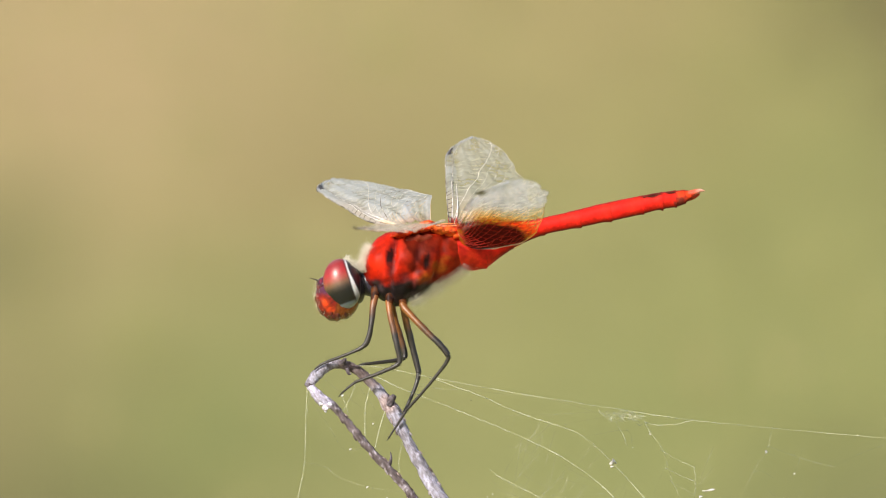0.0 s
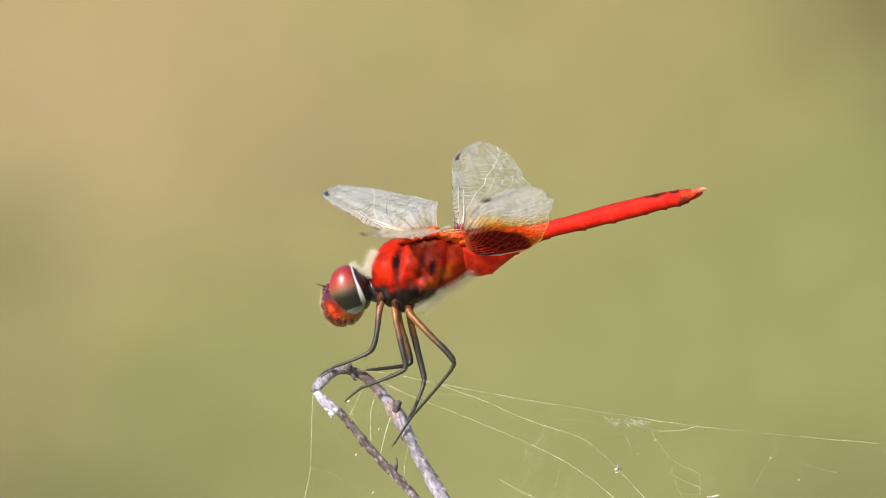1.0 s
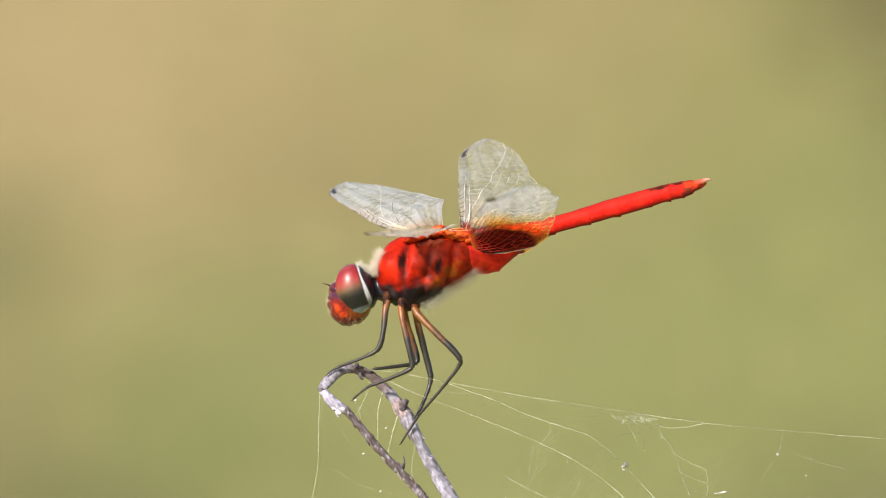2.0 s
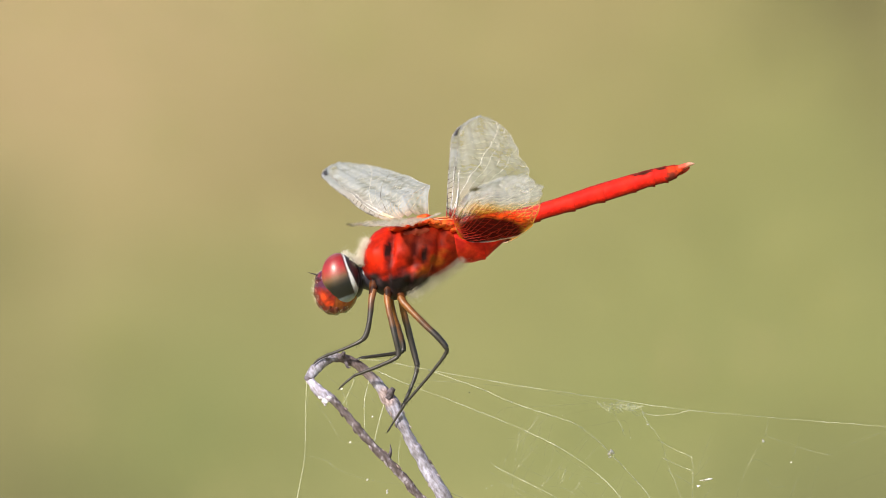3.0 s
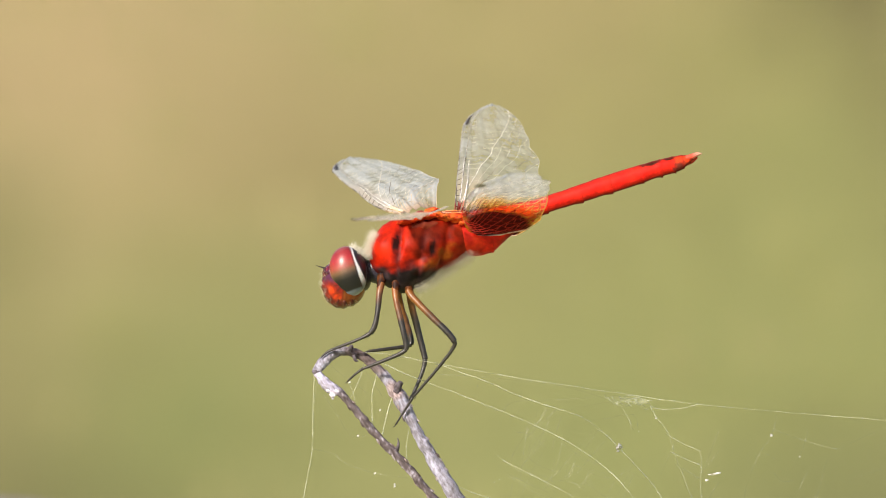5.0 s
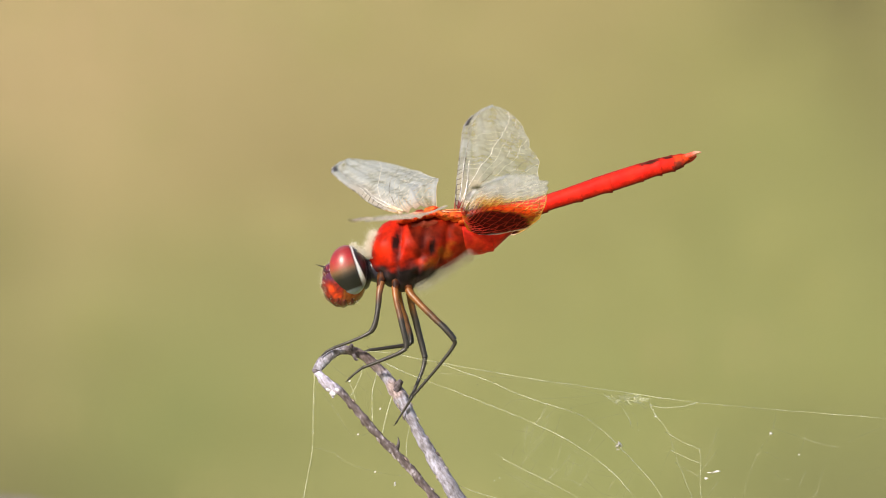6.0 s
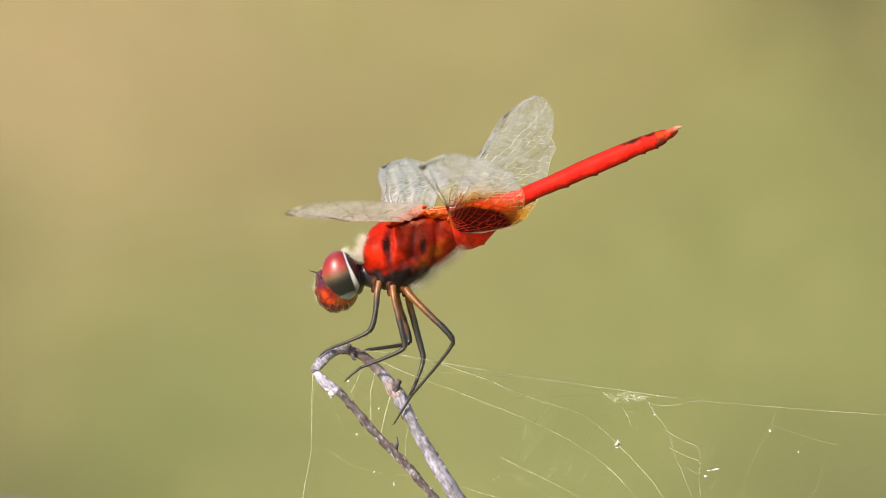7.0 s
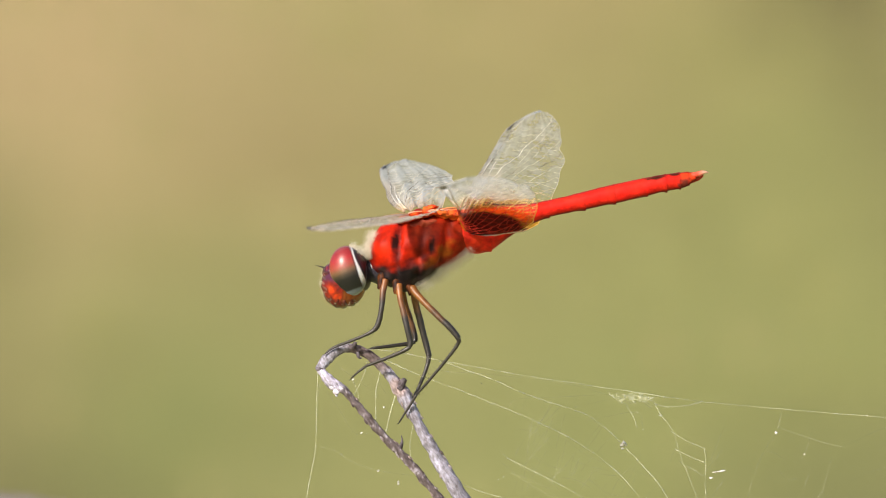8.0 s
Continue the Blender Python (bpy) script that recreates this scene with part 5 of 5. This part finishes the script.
def build_wing(name, hind, label, twist=0.0, sheen_veil=0.3, arch=0.0, fine=1.0):
    ns, nq = 110, 36
    bm = bmesh.new()
    bm.verts.layers.float_color.new("mark")
    bm.verts.layers.float.new("cover")
    bm.verts.layers.float.new("shine")
    bm.verts.layers.float.new("tinted")
    layer, cover, shine = bm.verts.layers.float_color["mark"], bm.verts.layers.float["cover"], bm.verts.layers.float["shine"]
    tinted = bm.verts.layers.float["tinted"]
    grid = []
    for i in range(ns + 1):
        s = 1 - (1 - i / ns) ** 1.25
        row = []
        for j in range(nq + 1):
            q = j / nq
            v = bm.verts.new(wing_point(s, q, hind, twist, arch))
            c, a, g, v[tinted] = stain(s, q, hind, sheen_veil, 0.2 if arch or fine < 0.5 else 0.75)
            v[shine] = g
            v[layer] = (*c, 1)
            v[cover] = a
            row.append(v)
        grid.append(row)
    for r0, r1 in zip(grid, grid[1:]):
        for j in range(nq):
            bm.faces.new((r0[j], r0[j + 1], r1[j + 1], r1[j]))
    wing = part(name, bm, membrane, fly, label)
    wing["at"] = (0.0, 0.0, 0.0)

    # veins: front edge, the bars behind it, and a fan that bends to the hind edge
    fan = [(0.04, 0.98, 0.2, 1.4), (0.06, 0.93, 1, 1.8), (0.1, 0.86, 1, 1.6), (0.13, 0.77, 1, 1.5), (0.17, 0.68, 1, 1.45), (0.2, 0.58, 1, 1.4), (0.24, 0.49, 1, 1.3), (0.28, 0.4, 1, 1.2), (0.34, 0.31, 1, 1.1), (0.4, 0.23, 1, 1.05), (0.5, 0.15, 1, 1.0)]
    rnd = random.Random(31 if hind else 32)

    def q_at(k, s):
        if k == 0:
            return 0.0
        if k == 1:
            return 0.055 * min(1, s * 14) + 0.03 * s
        q0, s1, q1, pw = fan[k - 2]
        if k == 2:
            q1 = 0.16
        if s >= s1:
            return None
        return q0 + (q1 - q0) * (max(0.0, s - 0.02) / (s1 - 0.02)) ** pw

    dark, gold, base_red = (0.13, 0.095, 0.075), ((0.95, 0.93, 0.9) if fine > 0.5 else (0.85, 0.73, 0.66)), (1.0, 0.6, 0.16)
    vb = bmesh.new()
    count = len(fan) + 2
    far = not arch and fine > 0.5

    vb.verts.layers.float_color.new("mark")
    tone = vb.verts.layers.float_color["mark"]

    def vein(pts, r, pale=0.75, glint_dashes=0.5):
        made = add_tube(vb, [(wing_point(s, q, hind, twist, arch), 0.72 * r * (1 - 0.4 * s) * fine * (1 + 0.7 * hind * soft((0.3 - s) / 0.12) * soft((q - 0.1) / 0.1)) * (0.35 + 0.65 * soft((s - 0.06) / 0.3) if fine < 0.5 else 1.0)) for s, q in pts], 4, cap=False)
        for (s, q), ring in zip(pts, made):
            # pale and dark lengths put the sun's glints into the vein colour
            c = blend(dark, gold, soft(pale + glint_dashes * noise.noise(Vector((s * 34, q * 12, pale)))))
            c = blend(c, base_red, soft((0.34 - s) / 0.2) * soft((q - 0.08) / 0.15) if hind else (0.4 if fine > 0.5 else 0.9) * soft((0.2 - s) / 0.14))
            if hind:
                c = blend(c, (0.42, 0.022, 0.012), soft((1.3 - spot(s, q)) / 0.15) * soft((0.97 - q) / 0.03))
                c = blend(c, (0.9, 0.68, 0.6), soft((q - 0.97) / 0.02) * soft((0.08 - s) / 0.04))
            if hind and arch:      # cream and orange bars fan out from the hinge
                c = blend(c, (1.0, 0.74, 0.5), 0.6 * soft((spot(s, q) - 1.2) / 0.3) * soft((0.42 - s) / 0.2) * soft((0.3 - q) / 0.12))
            for v in ring:
                v[tone] = (*c, 1)

    steps = 60
    vein([(0.995 * i / steps, 0.0) for i in range(steps + 1)], 0.12 if not arch else 0.07, 0.35 if not arch else 1.0, 0.6)
    vein([(0.995 * i / steps, 1.0) for i in range(steps + 1)], 0.045, 0.6)
    if hind:      # the pale membranule along the inner edge
        vein([(0.002 + 0.055 * i / 14, 0.995) for i in range(15)], 0.1 if arch else 0.05, 1.2)
    for k in range(1, count):
        pts = []
        for i in range(steps + 1):
            s = 0.01 + 0.98 * i / steps
            q = q_at(k, s)
            if q is None or (k == 1 and s > 0.52):
                break
            pts.append((s, min(1, q)))
        if len(pts) > 2:
            stout = 2.0 if fine < 0.5 and k < 6 else 1.0      # the blade seen edge on shows its main bars
            vein(pts, stout * 0.095 if k < 4 else stout * (0.06 if k in (5, 7) else 0.04), (0.9 if arch else 0.4) if k in (2, 5, 7) else 0.92, 1.3 if k in (5, 7) else 0.5)
    if far:      # the stout pale bar that carries the wing as far as the nodus
        vein([(0.01 + 0.3 * i / 14, 0.1 + 0.03 * i / 14) for i in range(15)], 0.2, 1.2)
        vein([(0.3 + 0.2 * i / 8, 0.13) for i in range(9)], 0.12, 0.8)
    # short veins between the long ones: spaced bars in front, small cells behind
    for k in range(count):
        s = 0.03 + rnd.uniform(0, 0.01)
        while s < 0.97:
            a = q_at(k, s)
            if k == 1 and s > 0.52:
                a = None
            if a is not None:
                later = [q for q in (q_at(j, s) for j in range(k + 1, count) if not (j == 1 and s > 0.52)) if q is not None]
                b = min(later) if later else 1.0
                wide = (b - a) * 9
                net = hind and s < 0.2
                if wide > (1.2 if net else 2.2):      # an extra row of cells in a broad field
                    rows_of = max(2, int(wide / (0.62 if net else 0.95)))
                    for j in range(rows_of):
                        q0, q1 = a + (b - a) * j / rows_of, a + (b - a) * (j + 1) / rows_of
                        ds = rnd.uniform(-0.006, 0.006)
                        vein([(s + ds, q0), (s + ds * 0.2, q1)], 0.034 if net else 0.024, rnd.choice((0.95, 0.8, 0.5)), 0.7)
                        if s < 0.93 and j:
                            vein([(s + ds, q0), (s + 0.02, q0 + rnd.uniform(-0.02, 0.02))], 0.034 if net else 0.024, 0.75, 0.9)
                elif b - a > 0.004:
                    if k < 2:
                        vein([(s, a), (s + rnd.uniform(-0.004, 0.004) + 0.006, b)], 0.09 if far else 0.05, 0.05 if far else 0.7, 0.2)
                    else:
                        vein([(s, a), (s + rnd.uniform(-0.004, 0.004), b)], 0.034 if net else 0.026, rnd.choice((0.95, 0.8, 0.4)), 0.7)
            step = 0.05 if far and k < 2 else 0.026 if k < 2 else 0.034 if far else 0.021
            s += (0.019 if hind and s < 0.2 and k > 1 else step) * rnd.uniform(0.85, 1.15)

    part("venation", vb, vein_mat, wing, "fine brown and amber veins with glints painted in dashes")
    sb = bmesh.new()
    top, low = [], []
    for i in range(11):
        s = 0.845 + 0.085 * i / 10
        for rowlist, z in ((top, 0.03), (low, -0.03)):
            rowlist.append([sb.verts.new(wing_point(s, q, hind, twist, arch) + Vector((0, 0, z))) for q in (-0.02, 0.04, 0.1)])
    for rl in (top, low):
        for r0, r1 in zip(rl, rl[1:]):
            for j in range(2):
                sb.faces.new((r0[j], r0[j + 1], r1[j + 1], r1[j]))
    for i in range(10):
        for j in (0, 2):
            sb.faces.new((top[i][j], top[i + 1][j], low[i + 1][j], low[i][j]))
    part("stigma", sb, stigma_mat, wing, "dark brown cell near the wing tip")
    return wing


thorax = build_thorax()
abdomen = build_abdomen()
head = build_head()
build_legs()
wings = {
    "far_fore": build_wing("fore_wing", False, "clear forewing swept forward, whitish sheen painted in", 24, 0.92),
    "near_fore": build_wing("fore_wing", False, "clear forewing seen almost edge on", -5, 0.55, 0.0, 0.49),
    "far_hind": build_wing("hind_wing", True, "clear hindwing raised, net of pale and dark veins", -24, 0.38, 0.0, 0.85),
    "near_hind": build_wing("hind_wing", True, "clear hindwing with dark red and amber base", 20, 0.5, 1.0),
}

# ---- movement ----
# seconds, pitch of the body, further pitch of the abdomen in degrees, share of the step forward that it takes when it stirs
BODY = [(0.0, 0.0, -0.0, 0), (0.5, 0.0, 1.3, 0), (1.0, 0.0, 2.0, 0), (1.5, 0.0, 2.9, 0), (3.0, 0.0, 4.4, 0), (3.5, 0.0, 5.0, 0), (4.0, 0.0, 4.7, 0), (4.5, 0.0, 5.1, 0), (6.0, 0.0, 5.3, 0), (6.5, 0.0, 3.6, 0), (6.6, 0.1, 3.6, 0), (6.7, 0.3, 5.2, 0.05), (6.8, 0.8, 6.9, 0.2), (6.9, 4.0, 8.2, 0.6), (7.0, 5.0, 5.3, 1), (7.1, 4.6, 4.1, 1), (7.2, 3.9, 1.7, 1), (7.3, 3.4, 1.1, 1), (7.4, 3.0, 0.9, 1), (7.5, 2.7, 0.6, 1), (7.7, 2.4, -0.3, 1), (8.0, 1.9, -1.9, 1)]
FORWARD = Vector((-0.32, 0.0, -0.2)) * MM
HEAD = [(0, 0), (6.6, 0), (6.9, -3), (7.0, -4), (7.5, -2), (8, -2)]
WINGS = {
    "far_fore": ((33.1, -0.2, 0.0), [
        (0.0, (-4.80, 2.77, 1.74), (-13.40, 34.81, 2.19), (-1.00, 0.00, -0.07)),
        (0.5, (-4.80, 2.77, 1.74), (-13.46, 34.80, 2.01), (-1.00, 0.00, -0.07)),
        (1.0, (-4.80, 2.77, 1.74), (-13.40, 34.81, 2.13), (-1.00, 0.00, -0.07)),
        (1.5, (-4.80, 2.77, 1.74), (-13.46, 34.80, 2.01), (-1.00, 0.00, -0.07)),
        (3.0, (-4.80, 2.77, 1.74), (-12.42, 35.02, 3.24), (-1.00, 0.00, -0.10)),
        (3.5, (-4.80, 2.77, 1.74), (-12.54, 35.00, 3.11), (-1.00, 0.00, -0.10)),
        (4.0, (-4.80, 2.77, 1.74), (-12.10, 35.10, 2.97), (-1.00, 0.00, -0.10)),
        (4.5, (-4.80, 2.77, 1.74), (-12.04, 35.11, 3.10), (-1.00, 0.00, -0.10)),
        (6.0, (-4.80, 2.77, 1.74), (-12.11, 35.10, 2.78), (-1.00, 0.00, -0.10)),
        (6.5, (-4.80, 2.77, 1.74), (-11.86, 35.15, 3.09), (-1.00, 0.00, -0.10)),
        (6.8, (-4.91, 2.77, 1.73), (-11.48, 35.24, 3.33), (-1.00, 0.00, -0.10)),
        (6.9, (-5.39, 2.76, 1.66), (-10.19, 35.56, 2.81), (-0.99, -0.01, -0.12)),
        (7.0, (-5.50, 2.76, 1.64), (-5.94, 35.84, 2.80), (-1.00, 0.00, -0.01)),
        (7.5, (-5.18, 2.76, 1.70), (-6.06, 35.79, 3.88), (-1.00, 0.00, -0.01)),
        (8.0, (-5.07, 2.77, 1.71), (-6.75, 35.82, 2.49), (-1.00, 0.00, -0.01))]),
    "near_fore": ((30.8, 1.1, 0.0), [
        (0.0, (-5.04, -2.18, 2.49), (-9.39, -32.40, 6.66), (-1.00, 0.00, -0.11)),
        (1.0, (-5.04, -2.18, 2.49), (-9.33, -32.41, 6.66), (-1.00, 0.00, -0.11)),
        (3.5, (-5.04, -2.18, 2.49), (-10.03, -32.34, 6.36), (-1.00, 0.00, -0.13)),
        (4.5, (-5.04, -2.18, 2.49), (-10.20, -32.32, 6.30), (-1.00, 0.00, -0.13)),
        (6.5, (-5.04, -2.18, 2.49), (-10.67, -32.28, 5.94), (-1.00, 0.00, -0.13)),
        (6.8, (-5.15, -2.18, 2.48), (-11.13, -32.16, 6.34), (-1.00, 0.00, -0.11)),
        (6.9, (-5.63, -2.18, 2.22), (-13.86, -31.62, 6.38), (-0.99, 0.00, -0.13)),
        (7.0, (-5.74, -2.19, 1.90), (-16.72, -30.70, 6.43), (-0.97, 0.00, -0.22)),
        (7.1, (-5.66, -2.18, 1.91), (-16.40, -30.85, 6.10), (-0.97, 0.00, -0.21)),
        (7.2, (-5.60, -2.18, 2.12), (-16.20, -30.95, 5.70), (-0.98, 0.00, -0.15)),
        (7.5, (-5.42, -2.18, 2.45), (-15.56, -31.15, 5.20), (-1.00, -0.01, -0.10)),
        (8.0, (-5.31, -2.18, 2.46), (-15.21, -31.26, 4.92), (-1.00, -0.02, -0.07))]),
    "far_hind": ((29.5, 0.8, 0.0), [
        (0.0, (0.66, 2.77, 1.74), (0.25, 31.95, 6.13), (-1.00, -0.02, -0.15)),
        (0.5, (0.66, 2.77, 1.74), (0.31, 31.92, 6.32), (-1.00, -0.02, -0.15)),
        (1.0, (0.66, 2.77, 1.74), (0.44, 31.93, 6.26), (-1.00, -0.02, -0.15)),
        (1.5, (0.66, 2.77, 1.74), (0.31, 31.96, 6.06), (-1.00, -0.02, -0.15)),
        (3.0, (0.66, 2.77, 1.74), (1.49, 31.67, 7.67), (-1.00, -0.02, -0.15)),
        (3.5, (0.66, 2.77, 1.74), (1.49, 31.64, 7.80), (-1.00, -0.02, -0.15)),
        (4.0, (0.66, 2.77, 1.74), (1.99, 31.57, 8.06), (-1.00, -0.02, -0.15)),
        (4.5, (0.66, 2.77, 1.74), (1.87, 31.53, 8.25), (-1.00, -0.02, -0.15)),
        (6.0, (0.66, 2.77, 1.74), (1.99, 31.59, 7.93), (-1.00, -0.02, -0.15)),
        (6.5, (0.66, 2.77, 1.74), (2.18, 31.58, 7.93), (-1.00, -0.02, -0.15)),
        (6.8, (0.55, 2.78, 1.81), (2.61, 31.56, 8.00), (-1.00, -0.02, -0.15)),
        (6.9, (0.06, 2.82, 2.09), (3.61, 31.40, 8.52), (-0.96, -0.04, -0.27)),
        (7.0, (-0.06, 2.83, 2.16), (6.59, 30.84, 8.65), (-0.96, -0.04, -0.27)),
        (7.5, (0.28, 2.80, 1.97), (6.96, 30.63, 9.18), (-0.96, -0.04, -0.27)),
        (8.0, (0.60, 2.79, 1.91), (6.22, 31.24, 7.15), (-0.98, -0.03, -0.20))]),
    "near_hind": ((29.5, 0.8, 0.0), [
        (0.0, (1.30, -2.32, 2.93), (3.37, -30.54, 9.92), (-0.96, -0.04, -0.27)),
        (1.0, (1.30, -2.32, 2.93), (3.37, -30.57, 9.81), (-0.96, -0.04, -0.27)),
        (3.0, (1.30, -2.32, 2.93), (3.02, -30.64, 9.64), (-0.96, -0.04, -0.27)),
        (4.5, (1.30, -2.32, 2.93), (2.79, -30.72, 9.42), (-0.96, -0.04, -0.27)),
        (6.0, (1.30, -2.32, 2.93), (2.32, -30.82, 9.08), (-0.96, -0.04, -0.27)),
        (6.5, (1.30, -2.32, 2.93), (2.09, -30.86, 8.97), (-0.96, -0.04, -0.27)),
        (6.8, (1.20, -2.31, 3.01), (1.80, -30.78, 9.31), (-0.96, -0.04, -0.27)),
        (6.9, (0.47, -2.26, 3.14), (-0.23, -30.34, 10.89), (-0.96, -0.04, -0.27)),
        (7.0, (0.16, -2.25, 3.07), (-2.85, -29.98, 10.96), (-0.97, -0.03, -0.21)),
        (7.5, (0.46, -2.28, 2.85), (-2.32, -30.51, 9.21), (-0.97, -0.03, -0.21)),
        (8.0, (0.56, -2.29, 2.77), (-1.57, -30.68, 8.83), (-0.97, -0.03, -0.21))]),
}


def turn_about(point, degrees):
    p = (V(point) - V(GRIP)) * MM
    return Matrix.Translation(p) @ Matrix.Rotation(radians(degrees), 4, -AWAY) @ Matrix.Translation(-p)


def rest(point):
    return Matrix.Translation((V(point) - V(GRIP)) * MM)


def wing_pose(root, tip, lead, mark):
    """The pose of a wing whose own point mark lies on the line from root to tip, with its front edge towards lead."""
    e1 = (V(tip) - V(root)).normalized()
    e2 = V(lead) - e1 * V(lead).dot(e1)
    e2.normalize()
    e3 = e1.cross(e2)
    f1 = V(mark).normalized()
    f2 = Vector((0, 1, 0)) - f1 * f1.y
    f2.normalize()
    f3 = f1.cross(f2)
    r = Matrix((e1, e2, e3)).transposed() @ Matrix((f1, f2, f3))
    return Matrix.Translation((V(root) - V(GRIP)) * MM) @ r.to_4x4()


def motions():
    def shift(f):
        return Matrix.Translation(FORWARD * f)

    walk(thorax, [(t, shift(f) @ turn_about(LEGS_AT, b) @ rest(LEGS_AT)) for t, b, a, f in BODY])
    walk(abdomen, [(t, shift(f) @ turn_about(LEGS_AT, b) @ turn_about(WAIST, a) @ rest(WAIST)) for t, b, a, f in BODY])
    times, nods = zip(*HEAD)
    walk(head, [(t, shift(f) @ turn_about(LEGS_AT, b) @ turn_about(NECK, float(np.interp(t, times, nods))) @ rest(NECK)) for t, b, a, f in BODY])
    for name, (mark, rows) in WINGS.items():
        walk(wings[name], [(t, wing_pose(root, tip, lead, mark)) for t, root, tip, lead in rows])


finish_at(list(scene.objects))
motions()
